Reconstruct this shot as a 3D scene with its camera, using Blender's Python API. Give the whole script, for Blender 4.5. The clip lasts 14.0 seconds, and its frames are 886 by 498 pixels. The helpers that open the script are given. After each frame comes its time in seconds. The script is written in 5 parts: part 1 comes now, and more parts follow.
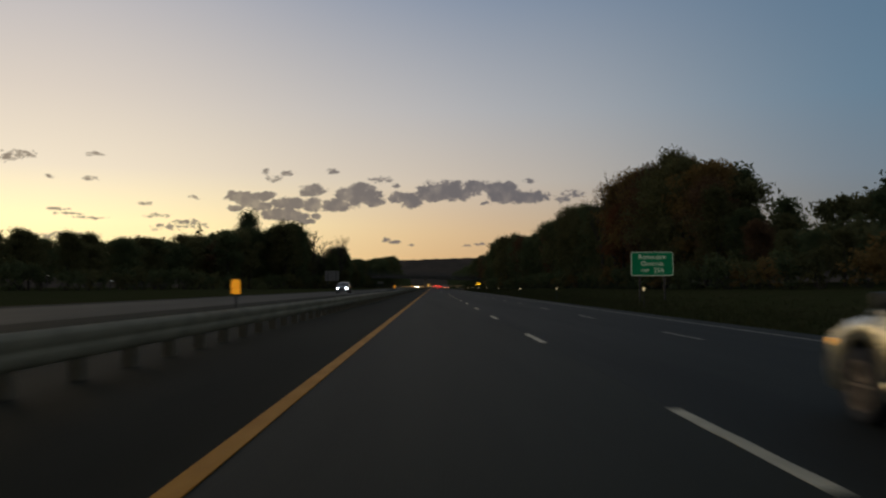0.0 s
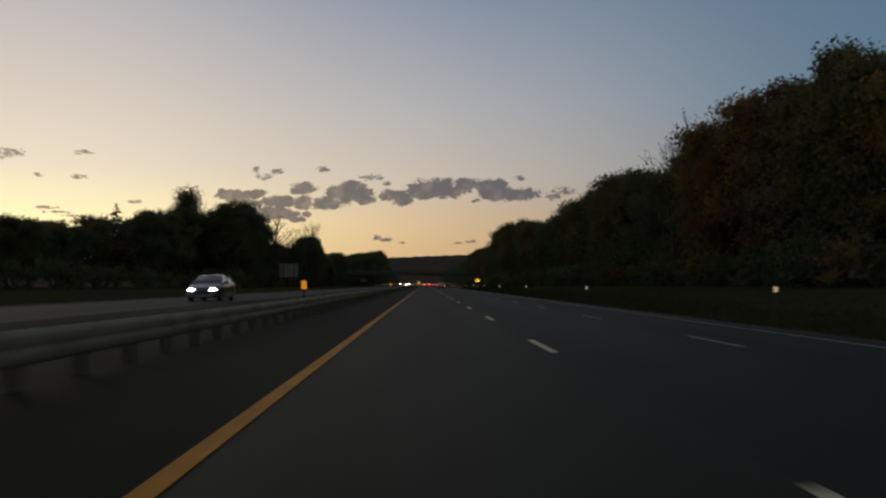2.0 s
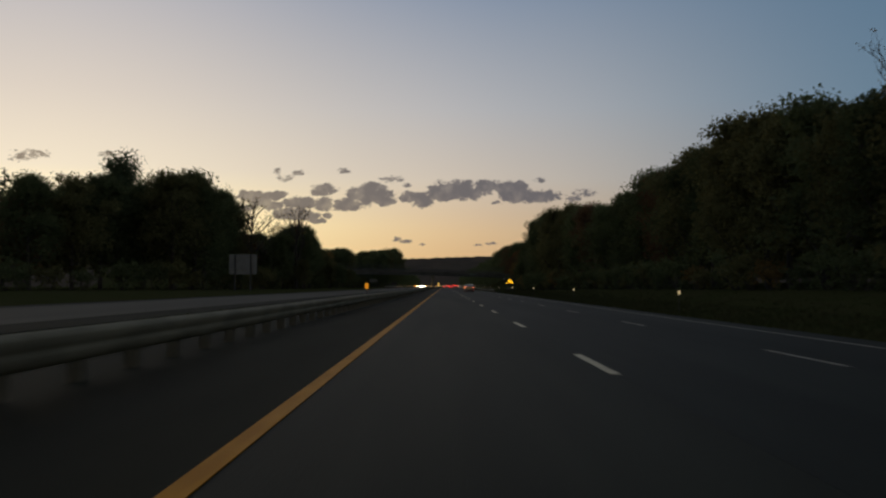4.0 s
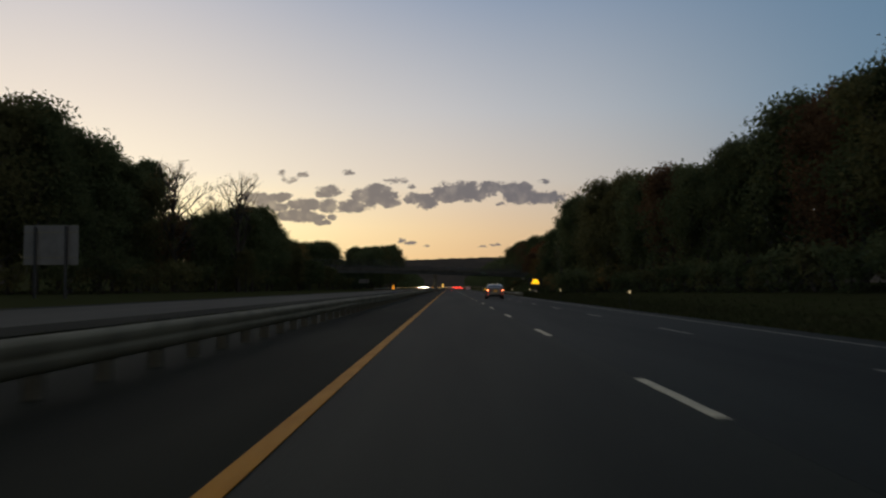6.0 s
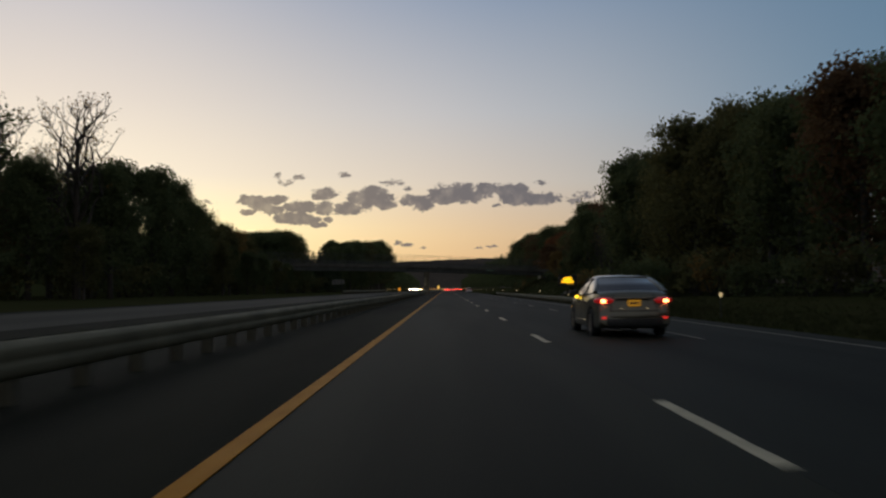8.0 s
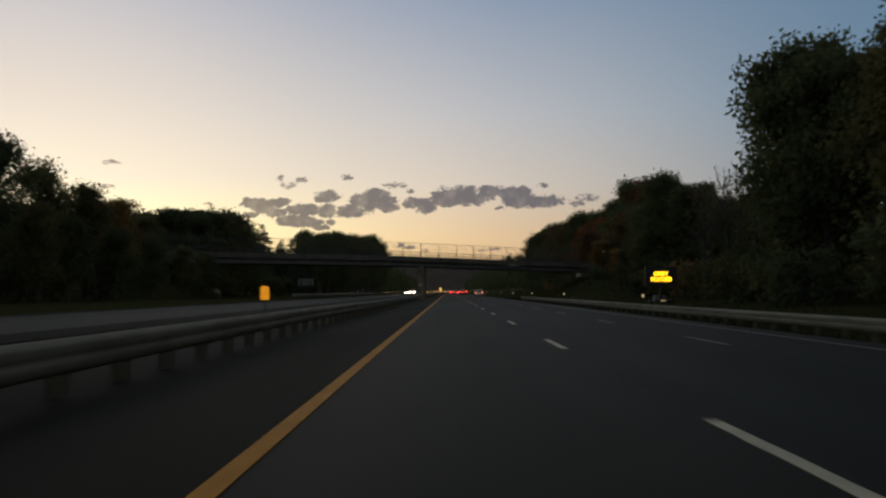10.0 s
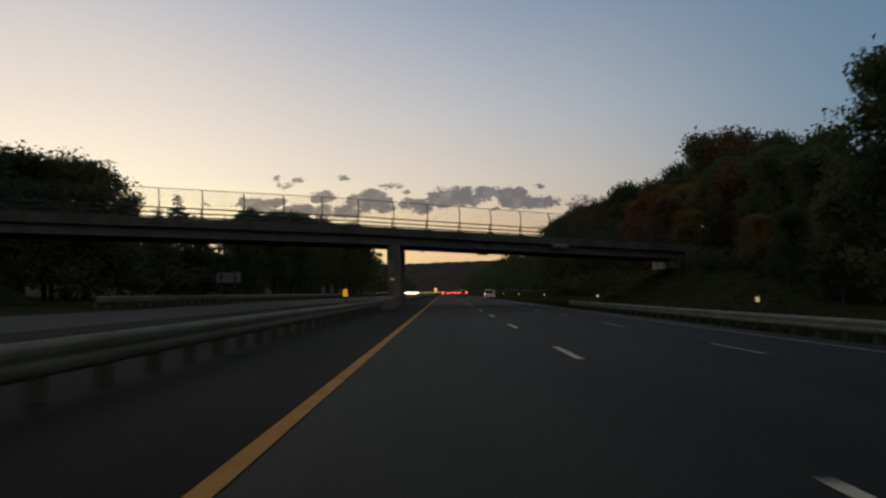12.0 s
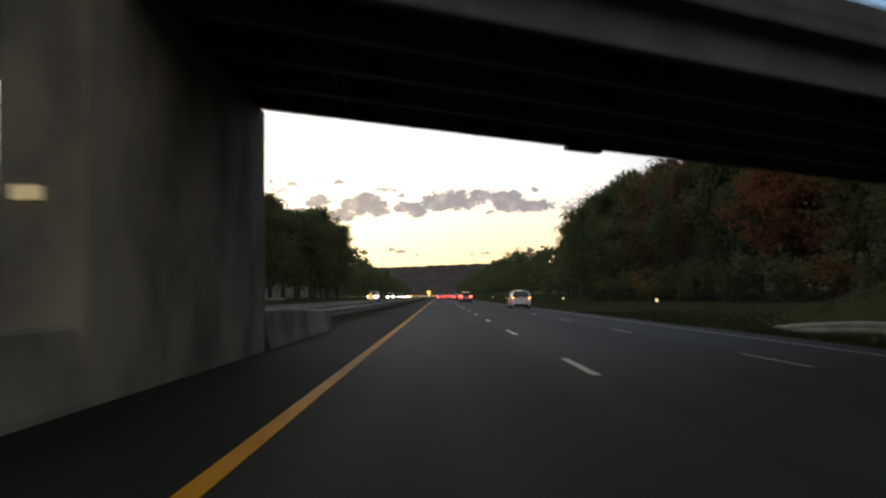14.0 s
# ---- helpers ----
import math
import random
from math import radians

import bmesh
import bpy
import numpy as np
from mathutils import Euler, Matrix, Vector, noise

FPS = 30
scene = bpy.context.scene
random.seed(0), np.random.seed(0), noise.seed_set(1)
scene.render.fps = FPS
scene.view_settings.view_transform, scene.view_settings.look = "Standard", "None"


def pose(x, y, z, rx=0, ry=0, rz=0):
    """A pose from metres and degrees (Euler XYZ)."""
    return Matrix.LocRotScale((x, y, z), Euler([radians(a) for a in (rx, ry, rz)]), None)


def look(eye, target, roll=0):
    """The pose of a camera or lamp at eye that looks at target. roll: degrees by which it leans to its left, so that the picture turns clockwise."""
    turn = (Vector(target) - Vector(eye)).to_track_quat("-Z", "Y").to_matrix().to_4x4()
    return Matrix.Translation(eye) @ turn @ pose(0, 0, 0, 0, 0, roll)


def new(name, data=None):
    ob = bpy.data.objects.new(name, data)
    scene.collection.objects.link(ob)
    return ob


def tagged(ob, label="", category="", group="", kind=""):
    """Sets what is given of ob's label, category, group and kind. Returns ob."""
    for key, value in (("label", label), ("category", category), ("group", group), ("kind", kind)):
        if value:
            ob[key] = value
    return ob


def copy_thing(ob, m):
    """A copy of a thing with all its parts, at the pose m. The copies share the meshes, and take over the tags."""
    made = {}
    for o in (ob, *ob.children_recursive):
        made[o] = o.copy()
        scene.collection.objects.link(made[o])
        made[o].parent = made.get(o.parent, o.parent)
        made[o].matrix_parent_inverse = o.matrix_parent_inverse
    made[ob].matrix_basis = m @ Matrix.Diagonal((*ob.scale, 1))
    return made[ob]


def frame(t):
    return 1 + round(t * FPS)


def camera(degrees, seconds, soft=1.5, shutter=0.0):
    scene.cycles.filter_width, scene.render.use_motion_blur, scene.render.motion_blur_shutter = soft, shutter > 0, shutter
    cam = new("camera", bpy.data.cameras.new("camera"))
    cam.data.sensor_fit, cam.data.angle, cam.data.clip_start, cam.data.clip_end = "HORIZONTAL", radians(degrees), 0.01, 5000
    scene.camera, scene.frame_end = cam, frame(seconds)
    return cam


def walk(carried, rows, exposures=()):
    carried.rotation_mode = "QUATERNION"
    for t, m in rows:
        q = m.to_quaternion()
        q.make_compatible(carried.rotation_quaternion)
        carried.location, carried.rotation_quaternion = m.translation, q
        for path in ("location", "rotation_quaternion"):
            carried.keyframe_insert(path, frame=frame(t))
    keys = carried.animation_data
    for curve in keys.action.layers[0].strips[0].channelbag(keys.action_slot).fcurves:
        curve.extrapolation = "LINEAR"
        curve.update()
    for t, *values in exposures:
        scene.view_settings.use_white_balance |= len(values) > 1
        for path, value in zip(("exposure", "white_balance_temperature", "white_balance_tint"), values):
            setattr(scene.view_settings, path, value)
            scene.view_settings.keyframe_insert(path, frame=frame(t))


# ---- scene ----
cam = camera(56.09, 14.0, soft=2.3, shutter=0.3)
# seconds, x, y, yaw, pitch, roll of a car at about 115 km/h, lens 1.12 m over the road
PATH = [
    (0.0, -0.01, -0.15, -0.68, 2.58, 0.29),
    (0.5, -0.04, 15.87, -1.22, 2.58, 0.32),
    (1.0, -0.01, 31.88, -1.39, 2.48, 0.39),
    (1.5, 0.05, 47.91, -1.46, 2.52, 0.45),
    (2.0, 0.08, 63.94, -1.29, 2.41, 0.51),
    (2.5, 0.08, 79.83, -0.96, 2.44, 0.54),
    (3.0, 0.08, 95.71, -0.46, 2.51, 0.51),
    (5.5, -0.13, 176.26, 0.38, 2.57, 0.13),
    (6.0, -0.14, 192.27, 0.39, 2.64, 0.32),
    (6.5, -0.14, 208.24, 0.32, 2.66, 0.39),
    (7.0, -0.08, 224.05, 0.17, 2.65, 0.45),
    (7.5, 0.01, 239.69, 0.15, 2.74, 0.54),
    (8.0, 0.08, 255.21, 0.16, 2.76, 0.66),
    (10.5, -0.11, 332.83, 0.35, 3.08, 0.63),
    (11.0, -0.13, 348.53, 0.27, 3.20, 0.58),
    (11.5, -0.11, 364.50, 0.22, 3.06, 0.60),
    (12.0, -0.07, 380.52, 0.07, 2.99, 0.54),
    (12.5, 0.00, 396.42, -0.03, 2.95, 0.51),
    (13.0, 0.06, 412.24, -0.21, 2.87, 0.52),
    (13.5, 0.05, 428.03, -0.37, 2.93, 0.60),
    (14.0, 0.00, 443.76, -0.29, 3.22, 0.67),
]
walk(cam, [(t, pose(x, y, 1.124, 90 + pitch, roll, yaw)) for t, x, y, yaw, pitch, roll in PATH], exposures=[(0, -0.03), (1.5, -0.06), (2.5, -0.13), (3, -0.15), (5.5, 0.2), (8, 0.18), (12, 0.2), (12.5, 0.2), (13, 0.6), (13.5, 0.72), (14, 1.4)])

# ---- light: dusk sky, the sun just down behind the trees on the left ----
SUN_AZ = -34.0      # degrees from straight ahead, left is negative
world = bpy.data.worlds.new("dusk_sky")
scene.world = world
world.use_nodes = True


class Nodes:
    """Short hand for building node trees."""

    def __init__(self, tree):
        self.t = tree
        tree.nodes.clear()

    def add(self, kind, **props):
        n = self.t.nodes.new(kind)
        for k, v in props.items():
            if k == "operation":
                n.operation = v
            elif k == "blend_type":
                n.blend_type = v
            elif k == "data_type":
                n.data_type = v
            elif k == "interpolation_type":
                n.interpolation_type = v
        return n

    def put(self, socket, value):
        if isinstance(value, bpy.types.NodeSocket):
            self.t.links.new(value, socket)
        elif value is not None:
            socket.default_value = value

    def math(self, op, a, b=None, c=None, clamp=False):
        n = self.add("ShaderNodeMath", operation=op)
        n.use_clamp = clamp
        self.put(n.inputs[0], a), self.put(n.inputs[1], b)
        if c is not None:
            self.put(n.inputs[2], c)
        return n.outputs[0]

    def vec(self, op, a, b=None):
        n = self.add("ShaderNodeVectorMath", operation=op)
        self.put(n.inputs[0], a), self.put(n.inputs[1], b)
        return n.outputs["Value"] if op in ("DOT_PRODUCT", "LENGTH") else n.outputs[0]

    def span(self, v, a, b, lo=0.0, hi=1.0, kind="SMOOTHSTEP"):
        n = self.add("ShaderNodeMapRange", interpolation_type=kind)
        for s, x in zip(n.inputs, (v, a, b, lo, hi)):
            self.put(s, x)
        return n.outputs[0]

    def ramp(self, fac, stops):
        n = self.add("ShaderNodeValToRGB")
        e = n.color_ramp.elements
        while len(e) < len(stops):
            e.new(0.5)
        for el, (p, col) in zip(e, stops):
            el.position, el.color = p, (*col, 1)
        self.put(n.inputs[0], fac)
        return n.outputs[0]

    def mix(self, fac, a, b, kind="MIX"):
        n = self.add("ShaderNodeMix", data_type="RGBA", blend_type=kind)
        self.put(n.inputs[0], fac), self.put(n.inputs[6], a), self.put(n.inputs[7], b)
        return n.outputs[2]

    def noise(self, vector, scale, detail=3.0, rough=0.55):
        n = self.add("ShaderNodeTexNoise")
        self.put(n.inputs["Vector"], vector)
        n.inputs["Scale"].default_value, n.inputs["Detail"].default_value, n.inputs["Roughness"].default_value = scale, detail, rough
        return n.outputs[0]


w = Nodes(world.node_tree)
ray = w.add("ShaderNodeTexCoord").outputs["Generated"]
sep = w.add("ShaderNodeSeparateXYZ")
w.put(sep.inputs[0], ray)
az = w.math("MULTIPLY", w.math("ARCTAN2", sep.outputs[0], sep.outputs[1]), 57.2958)
el = w.math("MULTIPLY", w.math("ARCSINE", sep.outputs[2]), 57.2958)
off = w.math("ABSOLUTE", w.math("SUBTRACT", az, SUN_AZ))
up = w.math("DIVIDE", el, 60.0, clamp=True)
near_sun = w.ramp(up, [(0, (1.15, 0.86, 0.38)), (0.07, (1.27, 1.06, 0.57)), (0.13, (0.93, 0.80, 0.61)), (0.21, (0.74, 0.65, 0.56)),
                       (0.32, (0.51, 0.49, 0.51)), (0.6, (0.27, 0.29, 0.33)), (1, (0.15, 0.16, 0.19))])
middle = w.ramp(up, [(0, (0.70, 0.40, 0.165)), (0.06, (0.72, 0.50, 0.285)), (0.12, (0.61, 0.525, 0.435)), (0.2, (0.465, 0.46, 0.47)),
                     (0.32, (0.26, 0.31, 0.40)), (0.6, (0.16, 0.19, 0.24)), (1, (0.12, 0.135, 0.17))])
away = w.ramp(up, [(0, (0.26, 0.21, 0.17)), (0.06, (0.19, 0.20, 0.20)), (0.12, (0.165, 0.215, 0.265)), (0.2, (0.13, 0.21, 0.29)),
                   (0.32, (0.105, 0.18, 0.27)), (0.6, (0.08, 0.115, 0.17)), (1, (0.08, 0.10, 0.14))])
sky = w.mix(w.span(off, 6, 40), near_sun, w.mix(w.span(off, 30, 66), middle, away))
behind = w.ramp(up, [(0, (0.27, 0.25, 0.23)), (0.3, (0.23, 0.225, 0.225)), (0.7, (0.15, 0.15, 0.16)), (1, (0.11, 0.12, 0.14))])
sky = w.mix(w.span(off, 70, 170), sky, behind)

# cumulus scraps low over the horizon: azimuth, elevation, half width, half height, in degrees
BANK_A = [(-1.93, 6.14, 1.0, 0.42), (-1.46, 5.74, 0.65, 0.4), (0.64, 6.6, 1.45, 0.75), (1.85, 6.33, 0.85, 0.5), (2.98, 6.76, 0.75, 0.55),
          (4.3, 6.65, 0.75, 0.6), (5.3, 6.75, 0.45, 0.55), (5.15, 6.22, 1.25, 0.55), (6.35, 6.12, 1.4, 0.5), (1.5, 7.05, 0.4, 0.3),
          (-5.07, 6.2, 1.45, 0.8), (-4.9, 6.75, 0.75, 0.4), (-4.2, 5.85, 0.85, 0.4), (0.0, 6.2, 1.2, 0.4)]
BANK_B = [(-13.2, 6.08, 0.85, 0.4), (-12.5, 5.93, 0.95, 0.5), (-11.4, 6.1, 0.6, 0.35), (-11.85, 5.5, 0.8, 0.35), (-9.8, 5.68, 1.2, 0.45),
          (-8.13, 5.63, 0.75, 0.55), (-6.7, 5.57, 1.05, 0.5), (-10.2, 4.9, 1.2, 0.55), (-9.5, 4.8, 0.9, 0.4), (-7.95, 4.82, 0.4, 0.25),
          (-8.65, 4.47, 0.5, 0.25), (-8.15, 6.62, 0.8, 0.45), (-8.5, 6.4, 0.75, 0.3), (-13.3, 5.3, 0.5, 0.22)]
SCRAPS = [(-11.35, 7.8, 0.42, 0.32), (-10.75, 7.3, 0.58, 0.28), (-9.92, 7.7, 0.56, 0.2), (-6.77, 7.9, 0.52, 0.25), (-3.52, 7.32, 0.85, 0.27),
          (-2.58, 6.88, 0.42, 0.22), (6.67, 7.22, 0.48, 0.18), (8.95, 5.93, 0.7, 0.4), (9.65, 6.25, 0.8, 0.3), (3.78, 5.65, 0.5, 0.16),
          (-3.2, 3.2, 0.4, 0.25), (-2.6, 3.05, 0.45, 0.14), (-1.6, 2.85, 0.3, 0.1), (2.4, 2.8, 0.35, 0.1), (3.2, 2.9, 0.45, 0.16)]
WISPS = [(-27.1, 8.0, 0.6, 0.35), (-26.4, 8.25, 1.0, 0.35), (-22.4, 6.95, 0.5, 0.2), (-23.5, 4.72, 0.95, 0.13), (-22.3, 4.45, 1.25, 0.12),
         (-24.4, 5.0, 0.6, 0.14), (-19.1, 5.5, 0.48, 0.15), (-15.9, 5.95, 0.52, 0.13), (-17.7, 4.0, 1.1, 0.25), (-16.4, 4.2, 1.2, 0.4),
         (-18.3, 4.75, 0.85, 0.17), (-24.0, 3.3, 1.7, 0.28), (-22.1, 8.5, 0.6, 0.2), (-24.8, 6.95, 0.4, 0.15)]
flat = w.add("ShaderNodeCombineXYZ")
w.put(flat.inputs[0], az), w.put(flat.inputs[1], el)
ripple = w.add("ShaderNodeTexNoise")
w.put(ripple.inputs["Vector"], flat.outputs[0])
ripple.inputs["Scale"].default_value, ripple.inputs["Detail"].default_value = 1.5, 6.0
warp = w.vec("MULTIPLY", w.vec("SUBTRACT", ripple.outputs["Color"], (0.5, 0.5, 0.5)), (1.1, 0.4, 0.0))
place = w.vec("ADD", flat.outputs[0], warp)


def cover_of(puffs):
    total = -9.0
    for a, e, ra, re in puffs:
        d = w.vec("MULTIPLY", w.vec("SUBTRACT", place, (a, e, 0)), (0.85 / ra, 1 / re, 0))
        total = w.math("MAXIMUM", total, w.math("SUBTRACT", 1.0, w.vec("DOT_PRODUCT", d, d)))
    return total


lobes = w.add("ShaderNodeTexVoronoi")
lobes.feature = "SMOOTH_F1"
w.put(lobes.inputs["Vector"], w.vec("ADD", flat.outputs[0], w.vec("MULTIPLY", warp, (0.25, 0.25, 0.0))))
lobes.inputs["Scale"].default_value, lobes.inputs["Smoothness"].default_value = 1.7, 0.4
fray = w.noise(w.vec("MULTIPLY", flat.outputs[0], (1.0, 1.4, 1.0)), 3.6, 7.0, 0.6)
edge = w.math("ADD", w.math("MULTIPLY", w.math("SUBTRACT", 0.5, lobes.outputs["Distance"]), 0.9), w.math("MULTIPLY", w.math("SUBTRACT", fray, 0.5), 1.9))
torn = w.math("MULTIPLY", w.math("SUBTRACT", w.noise(w.vec("MULTIPLY", flat.outputs[0], (1.0, 1.8, 1.0)), 2.6, 8.0, 0.65), 0.56), 5.0)
thick = w.math("MAXIMUM", w.span(w.math("ADD", cover_of(BANK_A + BANK_B), edge), -0.12, 0.42), w.span(w.math("ADD", cover_of(SCRAPS + WISPS), torn), -0.1, 0.8))
lump = w.noise(w.vec("ADD", flat.outputs[0], (0.0, 0.35, 0.0)), 1.1, 4.0, 0.5)
cloud = w.mix(w.span(off, 8, 40), (0.25, 0.20, 0.15, 1), (0.128, 0.119, 0.129, 1))
cloud = w.mix(w.span(lump, 0.42, 0.8), cloud, w.mix(0.22, cloud, sky))
sky = w.mix(w.math("MULTIPLY", thick, 0.95), sky, cloud)
back = w.add("ShaderNodeBackground")
w.put(back.inputs[0], sky)
back.inputs[1].default_value = 1.0
w.t.links.new(back.outputs[0], w.add("ShaderNodeOutputWorld").inputs[0])

sun = new("sun", bpy.data.lights.new("sun", "SUN"))
sun.data.energy, sun.data.angle, sun.data.color = 0.25, radians(12), (1.0, 0.72, 0.42)
sun.matrix_world = look((0, 0, 50), (-math.sin(radians(SUN_AZ)) * 100, -math.cos(radians(SUN_AZ)) * 100, 50 - 100 * math.tan(radians(3.0))))


# ---- materials ----
def material(name, base, rough=0.6, metal=0.0, second=None, scale=6.0, fine=60.0, bump=0.0, spread=0.25, stretch=(1, 1, 1), coat=0.0,
             per_object=0.0, per_island=0.0, spec=0.5, emit=None, power=0.0, translucent=0.0):
    """A surface with its colour varied at a coarse and a fine scale, and a little relief."""
    m = bpy.data.materials.new(name)
    m.use_nodes = True
    k = Nodes(m.node_tree)
    at = k.vec("MULTIPLY", k.add("ShaderNodeTexCoord").outputs["Object"], stretch)
    big = k.noise(at, scale, 4.0)
    small = k.noise(at, fine, 3.0)
    second = second or tuple(c * 0.6 for c in base)
    col = k.mix(k.span(big, 0.35, 0.68), (*base, 1), (*second, 1))
    shade = k.math("ADD", 1.0 - spread / 2, k.math("MULTIPLY", small, spread))
    if per_object:
        rnd = k.add("ShaderNodeObjectInfo").outputs["Random"]
        shade = k.math("MULTIPLY", shade, k.math("ADD", 1 - per_object / 2, k.math("MULTIPLY", rnd, per_object)))
    if per_island:
        rnd = k.add("ShaderNodeNewGeometry").outputs["Random Per Island"]
        shade = k.math("MULTIPLY", shade, k.math("ADD", 1 - per_island / 2, k.math("MULTIPLY", rnd, per_island)))
    grey = k.add("ShaderNodeCombineXYZ")
    for s in grey.inputs:
        k.put(s, shade)
    col = k.mix(1.0, col, grey.outputs[0], "MULTIPLY")
    b = k.add("ShaderNodeBsdfPrincipled")
    k.put(b.inputs["Base Color"], col)
    k.put(b.inputs["Roughness"], k.math("ADD", rough - 0.08, k.math("MULTIPLY", big, 0.16), clamp=True))
    b.inputs["Metallic"].default_value = metal
    b.inputs["Specular IOR Level"].default_value = spec
    b.inputs["Coat Weight"].default_value = coat
    b.inputs["Coat Roughness"].default_value = 0.06
    if emit:
        b.inputs["Emission Color"].default_value, b.inputs["Emission Strength"].default_value = (*emit, 1), power
    if bump:
        bp = k.add("ShaderNodeBump")
        bp.inputs["Strength"].default_value, bp.inputs["Distance"].default_value = bump, 0.02
        k.put(bp.inputs["Height"], small)
        k.put(b.inputs["Normal"], bp.outputs[0])
    out = k.add("ShaderNodeOutputMaterial")
    shader = b.outputs[0]
    if translucent:
        t = k.add("ShaderNodeBsdfTranslucent")
        k.put(t.inputs[0], col)
        mixer = k.add("ShaderNodeMixShader")
        mixer.inputs[0].default_value = translucent
        k.t.links.new(shader, mixer.inputs[1]), k.t.links.new(t.outputs[0], mixer.inputs[2])
        shader = mixer.outputs[0]
    k.t.links.new(shader, out.inputs[0])
    return m


M = {}
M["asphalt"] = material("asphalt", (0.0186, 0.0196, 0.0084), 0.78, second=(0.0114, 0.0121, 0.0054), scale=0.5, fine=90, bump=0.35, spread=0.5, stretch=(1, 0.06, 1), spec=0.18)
# outer lanes: the dimness of the right side is put into the asphalt colour
M["asphalt_dark"] = material("dimmed_outer_asphalt", (0.0142, 0.0155, 0.0078), 0.78, second=(0.0088, 0.0097, 0.0050), scale=0.5, fine=90, bump=0.35, spread=0.5, stretch=(1, 0.06, 1), spec=0.18)
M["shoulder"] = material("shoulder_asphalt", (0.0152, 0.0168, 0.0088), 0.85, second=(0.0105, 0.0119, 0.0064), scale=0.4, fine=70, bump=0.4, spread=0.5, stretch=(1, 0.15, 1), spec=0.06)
M["old_asphalt"] = material("pale_road_asphalt", (0.051, 0.050, 0.037), 0.8, second=(0.039, 0.0385, 0.029), scale=0.35, fine=60, bump=0.2, spread=0.3, stretch=(1, 0.08, 1), spec=0.12)
M["yellow_paint"] = material("yellow_road_paint", (0.55, 0.235, 0.007), 0.6, second=(0.45, 0.185, 0.006), scale=5, fine=80, bump=0.2, stretch=(1, 0.3, 1), spec=0.06)
M["white_paint"] = material("white_road_paint", (0.62, 0.54, 0.36), 0.6, second=(0.44, 0.385, 0.26), scale=5, fine=60, bump=0.2, spread=0.4, stretch=(1, 0.4, 1), spec=0.15)
M["worn_paint"] = material("worn_white_road_paint", (0.34, 0.31, 0.24), 0.65, second=(0.17, 0.155, 0.12), scale=4, fine=50, bump=0.2, spread=0.5, stretch=(1, 0.4, 1), spec=0.15)
M["grass"] = material("mown_grass", (0.042, 0.048, 0.018), 0.95, second=(0.052, 0.050, 0.022), scale=0.25, fine=14, bump=0.8, spread=0.7, spec=0.0)
M["blade"] = material("grass_blades", (0.046, 0.053, 0.020), 0.9, second=(0.062, 0.059, 0.027), scale=0.4, fine=9, per_island=0.6, translucent=0.2, spec=0.05)
M["galvanised"] = material("weathered_galvanised_steel", (0.235, 0.224, 0.155), 0.78, 0.0, second=(0.17, 0.162, 0.112), scale=2.5, fine=45, bump=0.08, stretch=(1, 0.3, 1), spec=0.15)
M["rust_post"] = material("dull_weathering_steel", (0.13, 0.115, 0.075), 0.85, 0.0, second=(0.10, 0.088, 0.058), scale=5, fine=50, bump=0.3)
M["concrete"] = material("weathered_concrete", (0.26, 0.225, 0.16), 0.9, second=(0.125, 0.108, 0.078), scale=0.55, fine=30, bump=0.35, spread=0.35, stretch=(1, 1, 0.75), spec=0.1)
M["deck_concrete"] = material("dark_deck_concrete", (0.12, 0.115, 0.10), 0.9, second=(0.075, 0.072, 0.064), scale=0.6, fine=25, bump=0.35, spread=0.3, stretch=(1, 1, 0.4), spec=0.15)
M["girder"] = material("dull_green_grey_girder_paint", (0.115, 0.127, 0.12), 0.6, second=(0.075, 0.083, 0.079), scale=0.8, fine=25, bump=0.15)
M["plate_green"] = material("dull_green_sign_plate", (0.10, 0.17, 0.125), 0.5, second=(0.08, 0.14, 0.10), scale=1.5, fine=40)
M["plate_pale"] = material("dull_pale_sign_letters", (0.38, 0.42, 0.34), 0.5, scale=4, fine=40)
M["dark_steel"] = material("dark_painted_steel", (0.05, 0.05, 0.05), 0.5, 0.4, scale=4, fine=40, bump=0.1)
# sign sheeting is no lamp: a weak emission stands in for returned headlamp light
M["sign_green"] = material("glowing_green_sheeting", (0.006, 0.17, 0.072), 0.5, second=(0.005, 0.14, 0.06), scale=1.5, fine=40, spread=0.15, emit=(0.003, 0.15, 0.05), power=0.12, spec=0.12)
M["sign_white"] = material("glowing_white_sheeting", (0.60, 0.61, 0.44), 0.5, second=(0.52, 0.53, 0.39), scale=2, fine=40, spread=0.15, emit=(0.5, 0.55, 0.40), power=0.16)
M["sign_back"] = material("bare_aluminium_sign_back", (0.19, 0.187, 0.172), 0.65, 0.1, second=(0.145, 0.142, 0.13), scale=0.9, fine=25, bump=0.05)
# reflectors: headlamp light thrown back is put in as emission
M["amber_reflector"] = material("glowing_amber_reflector", (0.85, 0.36, 0.02), 0.35, scale=8, fine=60, spread=0.3, emit=(1.0, 0.37, 0.015), power=0.5)
M["white_reflector"] = material("glowing_white_reflector", (0.85, 0.82, 0.65), 0.35, scale=8, fine=60, spread=0.3, emit=(1.0, 0.72, 0.32), power=0.36)
M["bark"] = material("grey_brown_bark", (0.065, 0.053, 0.042), 0.9, second=(0.04, 0.034, 0.028), scale=2.5, fine=18, bump=0.6, stretch=(1, 1, 0.25))
